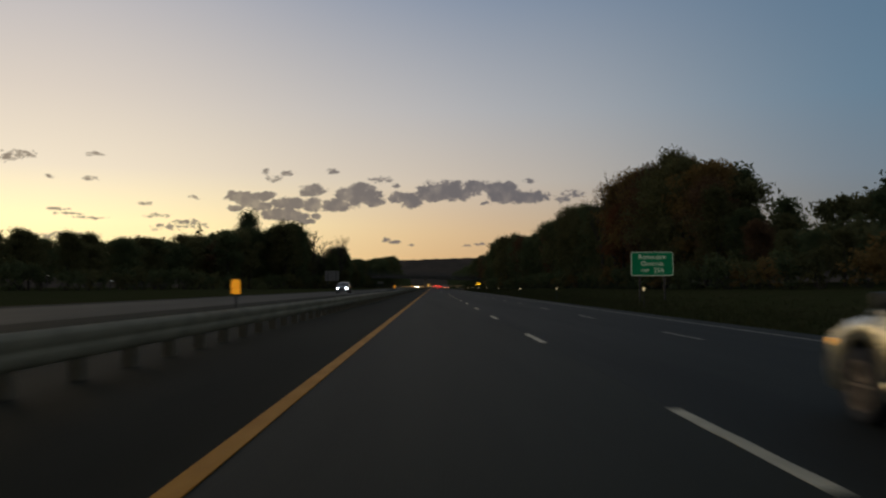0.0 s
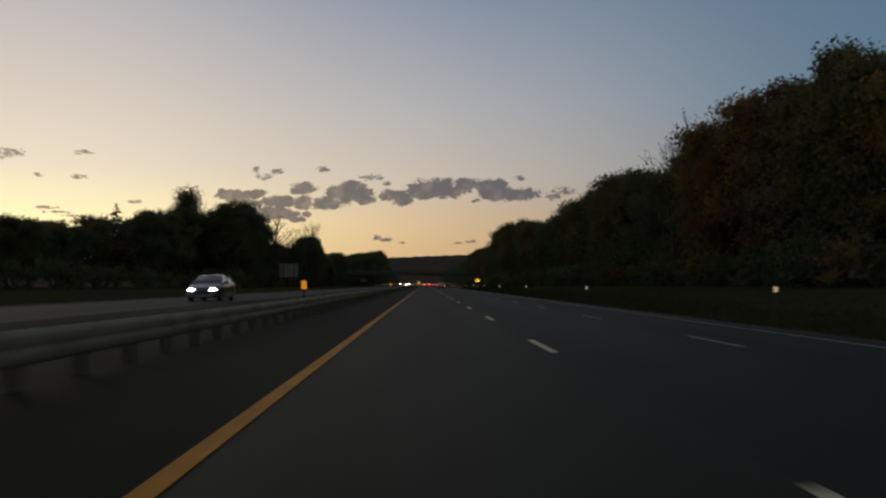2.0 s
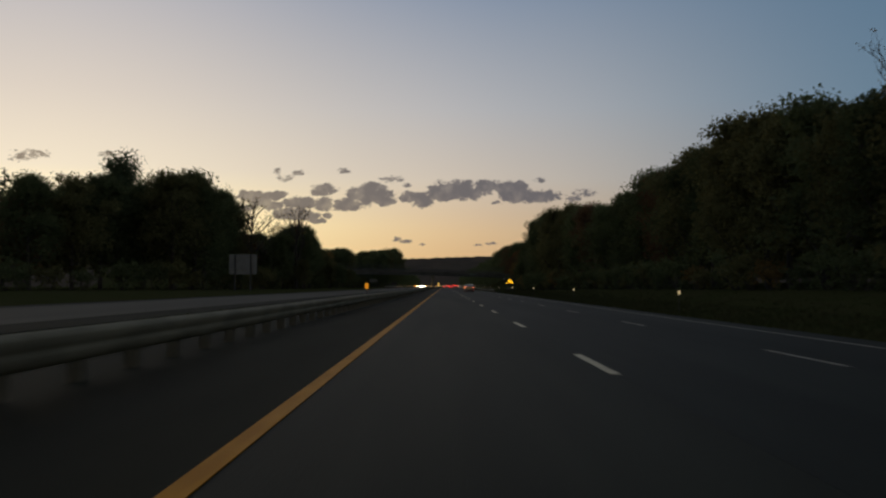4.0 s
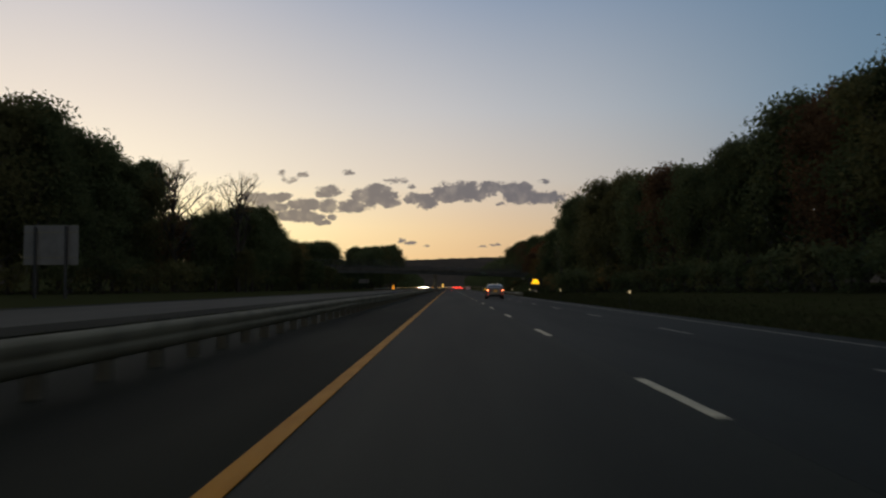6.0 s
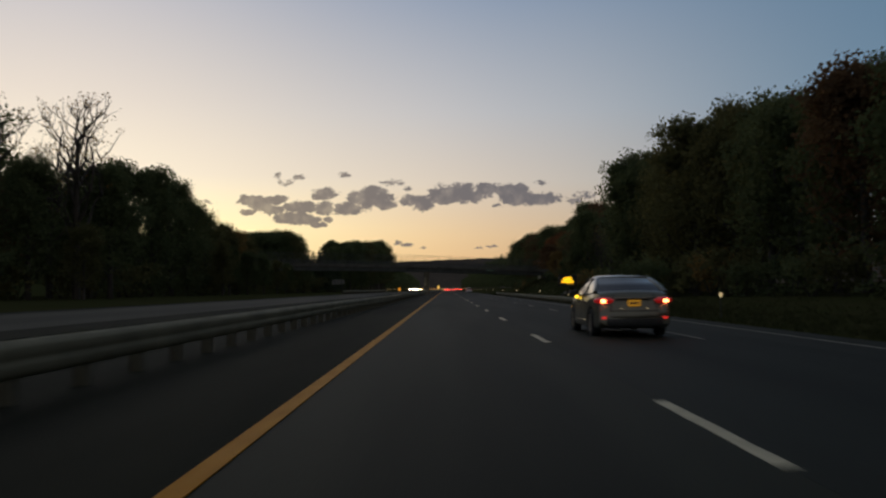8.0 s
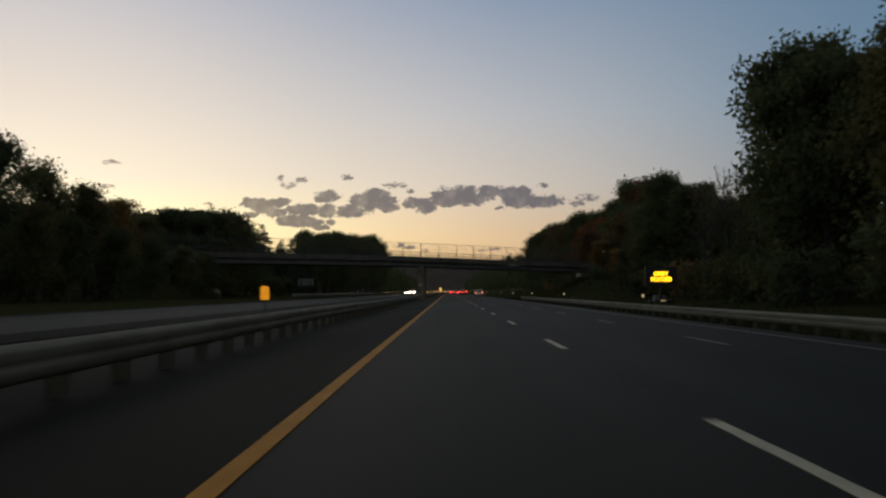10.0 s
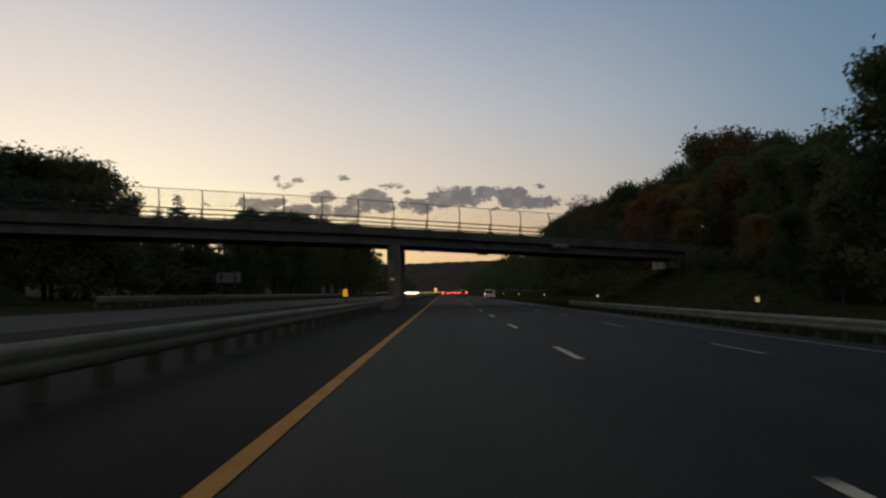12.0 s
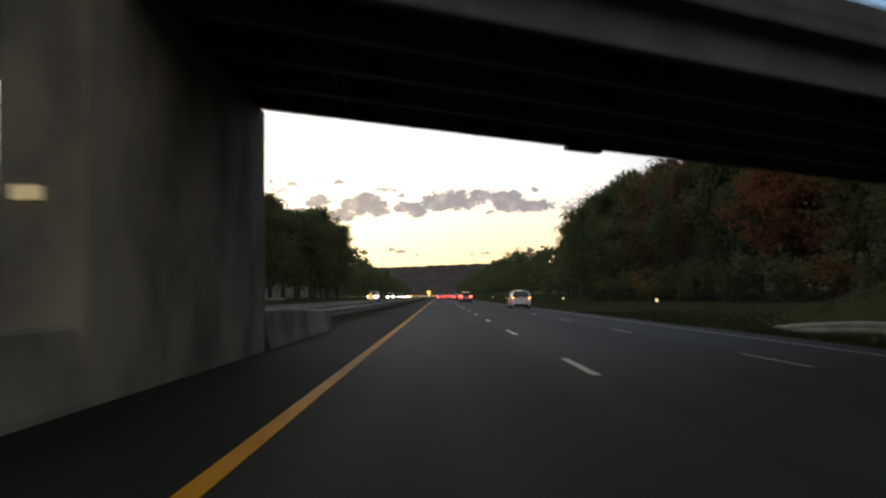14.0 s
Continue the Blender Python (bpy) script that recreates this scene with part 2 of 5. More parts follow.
M["leaf_green"] = material("dark_green_leaves", (0.112, 0.130, 0.060), 0.8, second=(0.084, 0.105, 0.050), scale=0.35, fine=5, per_object=0.4, per_island=0.12, translucent=0.4, spec=0.0)
M["leaf_olive"] = material("olive_turning_leaves", (0.138, 0.132, 0.057), 0.8, second=(0.108, 0.108, 0.048), scale=0.35, fine=5, per_object=0.4, per_island=0.12, translucent=0.4, spec=0.0)
M["leaf_rust"] = material("rust_red_leaves", (0.148, 0.088, 0.047), 0.8, second=(0.12, 0.078, 0.044), scale=0.35, fine=5, per_object=0.4, per_island=0.12, translucent=0.4, spec=0.0)
M["leaf_gold"] = material("golden_brown_leaves", (0.235, 0.150, 0.055), 0.8, second=(0.175, 0.118, 0.046), scale=0.35, fine=5, per_object=0.4, per_island=0.12, translucent=0.4, spec=0.0)
M["leaf_scarlet"] = material("bright_rust_leaves", (0.25, 0.105, 0.046), 0.8, second=(0.18, 0.085, 0.042), scale=0.35, fine=5, per_object=0.4, per_island=0.12, translucent=0.4, spec=0.0)
M["needles"] = material("dark_conifer_needles", (0.081, 0.102, 0.056), 0.8, second=(0.058, 0.079, 0.045), scale=0.35, fine=5, per_object=0.4, per_island=0.12, translucent=0.4, spec=0.0)
# distance haze is put into the ridge's base colour, a little paler than woods
M["far_wood"] = material("haze_paled_ridge", (0.105, 0.085, 0.066), 0.95, second=(0.08, 0.068, 0.055), scale=0.012, fine=0.09, bump=0.5, spread=0.6, spec=0.0)
M["tyre"] = material("tyre_rubber", (0.02, 0.02, 0.02), 0.75, scale=8, fine=60, bump=0.2)
M["rim"] = material("dusty_alloy_rim", (0.32, 0.27, 0.22), 0.4, 0.8, scale=6, fine=50)
M["glass"] = material("tinted_car_glass", (0.012, 0.013, 0.014), 0.06, scale=2, fine=10, spread=0.1, coat=1.0)
M["trim"] = material("black_plastic_trim", (0.02, 0.02, 0.02), 0.5, scale=8, fine=60)
M["silver_paint"] = material("champagne_silver_car_paint", (0.38, 0.345, 0.235), 0.26, 0.75, second=(0.34, 0.31, 0.21), scale=1.2, fine=300, spread=0.1, coat=0.7)
M["grey_paint"] = material("warm_grey_car_paint", (0.15, 0.142, 0.105), 0.34, 0.5, second=(0.13, 0.124, 0.092), scale=1.2, fine=300, spread=0.1, coat=0.7)
M["white_paint_car"] = material("white_car_paint", (0.72, 0.72, 0.70), 0.35, 0.0, second=(0.66, 0.66, 0.64), scale=1.2, fine=300, spread=0.08, coat=0.9)
M["dark_paint"] = material("dark_grey_car_paint", (0.06, 0.065, 0.07), 0.32, 0.4, second=(0.05, 0.052, 0.056), scale=1.2, fine=300, spread=0.1, coat=0.9)
M["tail_on"] = material("lit_red_tail_lamp", (0.5, 0.02, 0.01), 0.3, scale=5, fine=40, emit=(1.0, 0.035, 0.02), power=14.0)
# bumper reflectors hold no lamp, their red shine is added emission
M["tail_dim"] = material("glowing_red_reflector", (0.5, 0.03, 0.02), 0.3, scale=5, fine=40, emit=(1.0, 0.04, 0.03), power=0.55)
# pier marker: an unlit plate, its brightness is partly painted on as emission
M["marker"] = material("glowing_reflective_plate", (0.34, 0.29, 0.18), 0.5, scale=5, fine=40, emit=(0.9, 0.7, 0.35), power=0.13)
M["brake_on"] = material("lit_brake_lamp", (0.7, 0.15, 0.05), 0.3, scale=5, fine=40, emit=(1.0, 0.20, 0.06), power=12.0)
M["tail_off"] = material("dark_red_lamp_lens", (0.25, 0.012, 0.01), 0.2, scale=5, fine=40, coat=1.0)
M["tail_glow"] = material("glowing_red_lamp_lens", (0.35, 0.015, 0.012), 0.25, scale=5, fine=40, coat=1.0, emit=(1.0, 0.02, 0.02), power=0.16)
M["head_on"] = material("lit_headlamp", (0.9, 0.9, 0.9), 0.2, scale=5, fine=40, emit=(0.86, 0.95, 1.0), power=11.0)
M["head_warm"] = material("lit_warm_headlamp", (0.9, 0.85, 0.7), 0.2, scale=5, fine=40, emit=(1.0, 0.85, 0.55), power=75.0)
M["lens"] = material("clear_lamp_lens", (0.35, 0.34, 0.32), 0.12, 0.3, scale=6, fine=30, coat=1.0)
M["amber_lens"] = material("amber_side_marker", (0.7, 0.28, 0.03), 0.3, scale=5, fine=40, emit=(1.0, 0.42, 0.04), power=0.8)
M["indicator_on"] = material("lit_amber_turn_lamp", (0.8, 0.5, 0.04), 0.3, scale=5, fine=40, emit=(1.0, 0.62, 0.03), power=2.5)
# emission on the plate imitates the light that falls on it
M["plate"] = material("glowing_yellow_plate", (0.75, 0.40, 0.03), 0.45, scale=5, fine=40, emit=(1.0, 0.45, 0.03), power=0.22)
M["plate_bar"] = material("dark_plate_bars", (0.03, 0.03, 0.08), 0.5, scale=5, fine=40)
M["led"] = material("lit_amber_diodes", (0.9, 0.5, 0.02), 0.4, scale=9, fine=60, emit=(1.0, 0.52, 0.01), power=4.5)
M["lamp_dim"] = material("dim_white_lamp", (0.6, 0.58, 0.52), 0.3, scale=9, fine=60, emit=(1.0, 0.85, 0.7), power=0.2)
M["warning"] = material("lit_amber_sign_sheeting", (0.85, 0.5, 0.06), 0.4, scale=3, fine=40, emit=(1.0, 0.6, 0.12), power=0.8)
M["lamp_white"] = material("lit_white_lamp", (0.9, 0.9, 0.85), 0.3, scale=9, fine=60, emit=(0.95, 1.0, 0.9), power=0.9)


def chain_link():
    m = bpy.data.materials.new("chain_link_mesh")
    m.use_nodes = True
    k = Nodes(m.node_tree)
    at = k.add("ShaderNodeTexCoord").outputs["Object"]
    s = k.add("ShaderNodeSeparateXYZ")
    k.put(s.inputs[0], at)
    wires = 0.0
    for sign in (1, -1):
        v = k.math("ADD", s.outputs[0], k.math("MULTIPLY", s.outputs[2], sign * 0.89))
        v = k.math("ABSOLUTE", k.math("SUBTRACT", k.math("FRACT", k.math("DIVIDE", v, 0.075)), 0.5))
        wires = k.math("MAXIMUM", wires, k.math("GREATER_THAN", v, 0.465))
    b = k.add("ShaderNodeBsdfPrincipled")
    b.inputs["Base Color"].default_value, b.inputs["Roughness"].default_value, b.inputs["Metallic"].default_value = (0.07, 0.07, 0.065, 1), 0.6, 0.2
    mixer, clear, out = k.add("ShaderNodeMixShader"), k.add("ShaderNodeBsdfTransparent"), k.add("ShaderNodeOutputMaterial")
    k.put(mixer.inputs[0], wires)
    k.t.links.new(clear.outputs[0], mixer.inputs[1]), k.t.links.new(b.outputs[0], mixer.inputs[2]), k.t.links.new(mixer.outputs[0], out.inputs[0])
    return m


M["chain_link"] = chain_link()


# ---- mesh helpers ----
def mesh_of(name, verts, faces, mats, smooth=False, index=None):
    me = bpy.data.meshes.new(name)
    me.from_pydata([tuple(v) for v in verts], [], faces)
    for mt in (mats if isinstance(mats, (list, tuple)) else [mats]):
        me.materials.append(M[mt])
    if index:
        me.polygons.foreach_set("material_index", index)
    if smooth:
        me.polygons.foreach_set("use_smooth", [True] * len(me.polygons))
    me.update()
    return me


def part(name, me, parent=None, label="", at=None):
    ob = new(name, me)
    if parent:
        ob.parent = parent
    if at is not None:
        ob.matrix_basis = at
    if label:
        tagged(ob, label)
    return ob


class Build:
    """Collects vertices and faces of one mesh."""

    def __init__(self):
        self.v, self.f = [], []

    def box(self, lo, hi, bevel=0.0):
        bm = bmesh.new()
        bmesh.ops.create_cube(bm, size=1.0, matrix=Matrix.Translation([(a + b) / 2 for a, b in zip(lo, hi)]) @ Matrix.Diagonal([b - a for a, b in zip(lo, hi)] + [1]))
        if bevel:
            bmesh.ops.bevel(bm, geom=bm.edges[:], offset=bevel, segments=2, affect="EDGES", profile=0.6)
        self.take(bm)
        return self

    def take(self, bm, m=None):
        n = len(self.v)
        bm.verts.index_update()
        for vt in bm.verts:
            self.v.append(tuple(m @ vt.co) if m else tuple(vt.co))
        for fc in bm.faces:
            self.f.append(tuple(n + vt.index for vt in fc.verts))
        bm.free()

    def cyl(self, a, b, r0, r1=None, n=10, cap=True):
        a, b = Vector(a), Vector(b)
        r1 = r0 if r1 is None else r1
        z = (b - a).normalized()
        x = z.orthogonal().normalized()
        y = z.cross(x)
        k = len(self.v)
        for p, r in ((a, r0), (b, r1)):
            for i in range(n):
                t = 2 * math.pi * i / n
                self.v.append(tuple(p + x * (r * math.cos(t)) + y * (r * math.sin(t))))
        for i in range(n):
            j = (i + 1) % n
            self.f.append((k + i, k + j, k + n + j, k + n + i))
        if cap:
            self.f.append(tuple(k + i for i in reversed(range(n))))
            self.f.append(tuple(k + n + i for i in range(n)))
        return self

    def tube(self, path, radii, n=6):
        """One continuous round tube along a path of vectors."""
        rings, x = [], None
        for i, p in enumerate(path):
            z = (Vector(path[min(i + 1, len(path) - 1)]) - Vector(path[max(i - 1, 0)])).normalized()
            x = z.orthogonal().normalized() if x is None else (x - z * x.dot(z)).normalized()
            y = z.cross(x)
            rings.append([Vector(p) + x * (radii[i] * math.cos(2 * math.pi * k / n)) + y * (radii[i] * math.sin(2 * math.pi * k / n)) for k in range(n)])
        return self.loft(rings)

    def extrude(self, profile, ys, close=True):
        """A profile of (x, z) run along the road at the given y, closed at both ends."""
        k, n = len(self.v), len(profile)
        for y in ys:
            for x, z in profile:
                self.v.append((x, y, z))
        for s in range(len(ys) - 1):
            for i in range(n if close else n - 1):
                j = (i + 1) % n
                self.f.append((k + s * n + i, k + (s + 1) * n + i, k + (s + 1) * n + j, k + s * n + j))
        if close:
            self.f.append(tuple(k + i for i in range(n)))
            self.f.append(tuple(k + (len(ys) - 1) * n + i for i in reversed(range(n))))
        return self

    def loft(self, rings, cap=True):
        k, n = len(self.v), len(rings[0])
        for r in rings:
            self.v.extend(tuple(p) for p in r)
        for s in range(len(rings) - 1):
            for i in range(n):
                j = (i + 1) % n
                self.f.append((k + s * n + i, k + s * n + j, k + (s + 1) * n + j, k + (s + 1) * n + i))
        if cap:
            self.f.append(tuple(k + i for i in reversed(range(n))))
            self.f.append(tuple(k + (len(rings) - 1) * n + i for i in range(n)))
        return self

    def mesh(self, name, mats, smooth=False):
        me = mesh_of(name, self.v, self.f, mats, smooth)
        bm = bmesh.new()
        bm.from_mesh(me)
        bmesh.ops.recalc_face_normals(bm, faces=bm.faces[:])
        bm.to_mesh(me)
        bm.free()
        if smooth:
            me.set_sharp_from_angle(angle=radians(38))
        return me


def words(text, size, mat, depth=0.01):
    """Lettering in the built-in font as a mesh, standing upright and facing -y, centred."""
    cu = bpy.data.curves.new("lettering", "FONT")
    cu.body, cu.size, cu.align_x, cu.align_y, cu.extrude = text, size, "CENTER", "CENTER", depth
    ob = new("lettering", cu)
    me = bpy.data.meshes.new_from_object(ob.evaluated_get(bpy.context.evaluated_depsgraph_get()))
    bpy.data.objects.remove(ob)
    me.transform(pose(0, 0, 0, 90))
    me.materials.clear()
    me.materials.append(M[mat])
    return me


# ---- the ground and the two carriageways ----
YELLOW_X, LANE = -1.447, 3.665
LANE_ONE, LANE_TWO, EDGE_X = YELLOW_X + LANE, YELLOW_X + 2 * LANE, 9.52
# height across the road: x, z
ROAD_CUT = [(-4.05, -0.07), (-1.496, -0.005), (2.2, -0.02), (5.9, -0.07), (9.6, -0.27), (12.1, -0.47)]
LAND_CUT = [(-4000, 4), (-400, 2), (-90, 1.0), (-45, 0.6), (-24, 0.35), (-20.9, 0.22), (-20.4, -0.02), (-8.9, -0.05), (-8.4, 0.12), (-7.6, -0.15), (-6.8, -0.22),
            (-6.45, -0.6), (11.9, -0.95), (12.15, -0.53), (16, -0.62), (22, -0.55), (32, 0.2), (60, 1.5), (400, 3), (4000, 6)]


def across(cut, x):
    return float(np.interp(x, [c[0] for c in cut], [c[1] for c in cut]))


def strip(cut, y0, y1, steps, depth=0.0):
    """A sheet along the road with the given cross section; with a depth it is a slab."""
    b = Build()
    ys = [y0 + (y1 - y0) * i / steps for i in range(steps + 1)]
    prof = list(cut)
    if depth:
        prof = prof + [(x, z - depth) for x, z in reversed(cut)]
        b.extrude(prof, ys)
    else:
        b.extrude(prof, ys, close=False)
    return b


ground = tagged(part("ground", strip(LAND_CUT, -300, 4800, 40).mesh("ground", "grass")), "dim mown grass verges and median along the motorway", "ground", kind="structure")
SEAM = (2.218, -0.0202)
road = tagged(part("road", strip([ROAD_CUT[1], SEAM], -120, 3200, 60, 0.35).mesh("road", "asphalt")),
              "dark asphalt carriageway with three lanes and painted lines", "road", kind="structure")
part("outer_lanes", strip([(2.222, -0.0202)] + ROAD_CUT[3:], -120, 3200, 60, 0.35).mesh("outer_lanes", "asphalt_dark"), road, "asphalt of the outer lanes with shade put into its colour")
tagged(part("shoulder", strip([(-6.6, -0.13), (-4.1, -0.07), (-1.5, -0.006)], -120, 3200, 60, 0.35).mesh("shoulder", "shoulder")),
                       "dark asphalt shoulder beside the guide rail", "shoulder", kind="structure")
opposite = tagged(part("road", strip([(-17.6, 0.31), (-13.9, 0.30), (-10.2, 0.27)], -120, 3200, 60, 0.3).mesh("road_opposite", "old_asphalt")),
                  "pale asphalt carriageway of the oncoming traffic", "road", kind="structure")

for cut in ([(-20.6, 0.26), (-17.604, 0.306)], [(-10.196, 0.266), (-8.6, 0.225)]):
    tagged(part("shoulder", strip(cut, -120, 3200, 60, 0.3).mesh("shoulder_opposite", "shoulder")), "dark asphalt shoulder of the oncoming carriageway", "shoulder", kind="structure")

line = Build().extrude([(YELLOW_X - 0.085, -0.001), (YELLOW_X + 0.085, -0.001), (YELLOW_X + 0.085, 0.006), (YELLOW_X - 0.085, 0.006)], [-120 + 40 * i for i in range(80)])
part("yellow_line", line.mesh("yellow_line", "yellow_paint"), road, "solid yellow edge line")
zr = across(ROAD_CUT, EDGE_X)
line = Build().extrude([(EDGE_X - 0.06, zr - 0.002), (EDGE_X + 0.06, zr - 0.006), (EDGE_X + 0.06, zr + 0.005), (EDGE_X - 0.06, zr + 0.007)], [-120 + 40 * i for i in range(80)])
part("white_line", line.mesh("white_line", "worn_paint"), road, "worn solid white edge line")


def dash_mesh(name, width, mat, seed):
    rng = random.Random(seed)
    b, n = Build(), 10
    for side in (0, 1):
        for i in range(n + 1):
            jag = rng.uniform(-0.006, 0.006)
            for s in (-1, 1):
                b.v.append((s * width / 2 + jag, 3.1 * i / n + (rng.uniform(-0.02, 0.02) if i in (0, n) else 0), 0.006 if side else -0.004))
    top = 2 * (n + 1)
    for i in range(n):
        b.f.append((top + 2 * i, top + 2 * i + 1, top + 2 * i + 3, top + 2 * i + 2))
    for i in range(n):
        for s in (0, 1):
            b.f.append((2 * i + s, 2 * i + 2 + s, top + 2 * i + 2 + s, top + 2 * i + s))
    return mesh_of(name, b.v, b.f, mat)


dash_a, dash_b = dash_mesh("lane_dash", 0.13, "white_paint", 1), dash_mesh("lane_dash_thin", 0.09, "worn_paint", 2)
for i in range(-4, 70):
    part("lane_dash", dash_a, road, at=pose(LANE_ONE, 4.46 + 12.192 * i, across(ROAD_CUT, LANE_ONE)))
    part("lane_dash", dash_b, road, at=pose(LANE_TWO, 5.9 + 12.192 * i, across(ROAD_CUT, LANE_TWO)))

# long wooded ridge on the skyline
rng = random.Random(5)
ridge = Build()
cols = 260
for k in range(5):
    for i in range(cols + 1):
        x = -2600 + 5200 * i / cols
        h = 141 + 5 * math.sin(x / 420 + 0.6) + 4 * math.sin(x / 170) + 2.5 * noise.noise((x / 30, 0, 0)) * 2 + rng.uniform(-1.5, 1.5)
        s = k / 4
        ridge.v.append((x, 3900 + 420 * s + 12 * rng.uniform(-1, 1), 2 + (h - 2) * (s ** 0.8) + (rng.uniform(-2, 2) if 0 < k < 4 else 0)))
for k in range(4):
    for i in range(cols):
        a = k * (cols + 1) + i
        ridge.f.append((a, a + 1, a + cols + 2, a + cols + 1))
tagged(part("backdrop", ridge.mesh("ridge", "far_wood", True)), "long low wooded ridge on the skyline", "hill", kind="structure")


# ---- guide rails ----
def beam_profile(x, top, side):
    """Cross section of a W-beam; side is +1 where its face looks to +x."""
    h = 0.42
    pts = [(0.0, 0.0), (0.020, -0.004), (0.082, -0.066), (0.090, -0.088), (0.072, -0.185), (0.060, -0.205), (0.060, -0.230), (0.073, -0.265), (0.075, -0.290), (0.056, -0.370), (0.020, -0.412), (0.0, -h)]
    out = [(x + side * a, top + b) for a, b in pts]
    return out + [(x + side * (a - 0.006), top + b) for a, b in reversed(pts)]


def guide_rail(x, top, side, y0, y1, ground_z, label, group="", bend=None, droop=None):
    base = tagged(new("guide_rail"), label, "guide rail", group)
    base.matrix_basis = pose(x, y0, ground_z)
    length, n = y1 - y0, max(1, round((y1 - y0) / 3.81))
    prof = [(a - x, b - ground_z) for a, b in beam_profile(x, top, side)]
    for piece in range(4):
        a, b = length * piece / 4, length * (piece + 1) / 4 + (0.1 if piece < 3 else 0)
        steps = max(12, n // 4)
        bm = Build().extrude(prof, [a + (b - a) * i / steps for i in range(steps + 1)])
        me = bm.mesh("beam", "galvanised", True)
        for v in me.vertices:
            v.co.x += (bend(v.co.y) if bend else 0) + 0.012 * math.sin(v.co.y / 7.3) + 0.006 * piece * side
            v.co.z += 0.010 * math.sin(v.co.y / 9.1 + 1) - (droop(v.co.y) if droop else 0)
        part("beam", me, base)
    post = Build()
    hz = top - ground_z
    for lo, hi in (((-0.10, -0.05, -0.25), (-0.092, 0.05, hz - 0.03)), ((0.092, -0.05, -0.25), (0.10, 0.05, hz - 0.03)), ((-0.092, -0.004, -0.25), (0.092, 0.004, hz - 0.03))):
        post.box(lo, hi)
    post.box((0.10 if side > 0 else -0.16, -0.06, hz - 0.28), (0.16 if side > 0 else -0.10, 0.06, hz - 0.03))
    me = post.mesh("rail_post", "rust_post")
    for i in range(min(290, int(length / 1.905))):
        y = 0.4 + 1.905 * i
        if droop and droop(y) > 0.05:
            continue
        part("post", me, base, at=pose(-side * 0.16 + (bend(y) if bend else 0), y, 0, 0, 0))
    return base


RAIL_X, RAIL_TOP = -4.53, 0.645
guide_rail(RAIL_X, RAIL_TOP, 1, -60, 441.2, -0.13, "long galvanised W-beam guide rail on dull steel posts in the median", "median guide rails")
guide_rail(RAIL_X, RAIL_TOP, 1, 474, 760, -0.13, "galvanised W-beam guide rail in the median past the bridge", "median guide rails")
guide_rail(12.42, 0.20, -1, 334, 482, -0.53, "galvanised W-beam guide rail along the verge, its end turned down", "verge guide rails",
           bend=lambda y: 3.0 * max(0.0, (y - 118) / 30) ** 2, droop=lambda y: 0.62 * max(0.0, (y - 135) / 13) ** 1.3)
guide_rail(-21.6, 1.08, 1, 432, 560, 0.22, "galvanised W-beam guide rail beyond the oncoming lanes", "verge guide rails")


# ---- delineators ----
def rounded(wd, ht, r, n=5):
    out = []
    for cx, cz, a in ((wd / 2 - r, ht / 2 - r, 0), (-wd / 2 + r, ht / 2 - r, 90), (-wd / 2 + r, -ht / 2 + r, 180), (wd / 2 - r, -ht / 2 + r, 270)):
        for i in range(n):
            t = radians(a + 90 * i / (n - 1))
            out.append((cx + r * math.cos(t), cz + r * math.sin(t)))
    return out


def amber_delineator():
    base = tagged(new("delineator"), "amber reflector panel on a short post at the median rail", "delineator", "amber delineators")
    part("post", Build().box((-0.02, 0.022, 0.6), (0.02, 0.04, 1.2), 0.006).mesh("delineator_post", "dark_steel"), base)
    plate = Build()
    ring = [(-0.1, 0.92), (0.1, 0.92)] + [(0.1 * math.cos(math.pi * i / 8), 1.19 + 0.06 * math.sin(math.pi * i / 8)) for i in range(9)]
    plate.loft([[(x, y, z) for x, z in ring] for y in (0.0, 0.018)])
    part("reflector", plate.mesh("reflector", "amber_reflector"), base, "amber retroreflective panel")
    return base


def white_delineator():
    base = tagged(new("delineator"), "small pale reflector on a slim steel post in the verge", "delineator", "white delineators")
    part("post", Build().box((-0.025, 0.02, -0.4), (0.025, 0.04, 1.32), 0.005).mesh("delineator_post", "dark_steel"), base)
    ring = rounded(0.17, 0.24, 0.05)
    part("reflector", Build().loft([[(x, y, z + 1.24) for x, z in ring] for y in (0.0, 0.015)]).mesh("reflector", "white_reflector"), base, "pale retroreflective button")
    return base


first = amber_delineator()
first.matrix_basis = pose(-4.42, 18.5, 0.06)
for y in (95.2, 175.6, 256.6, 337.0, 417.2, 497.5, 578, 658):
    copy_thing(first, pose(-4.42, y, 0.06))
first = white_delineator()
first.matrix_basis = pose(14.7, 57.8, -0.36)
copy_thing(first, pose(14.55, 97.9, -0.46)), copy_thing(first, pose(14.4, 137.1, -0.56))
for y in (177.2, 217.2, 257.2, 297.2, 337.2, 377.2, 417.8, 456.6, 497, 537, 577, 617, 657):
    copy_thing(first, pose(13.95, y, -0.56))


# ---- signs ----
def panel(wd, ht, r, y0, y1, mat, name):
    return Build().loft([[(x, y, z) for x, z in rounded(wd, ht, r)] for y in (y0, y1)]).mesh(name, mat)


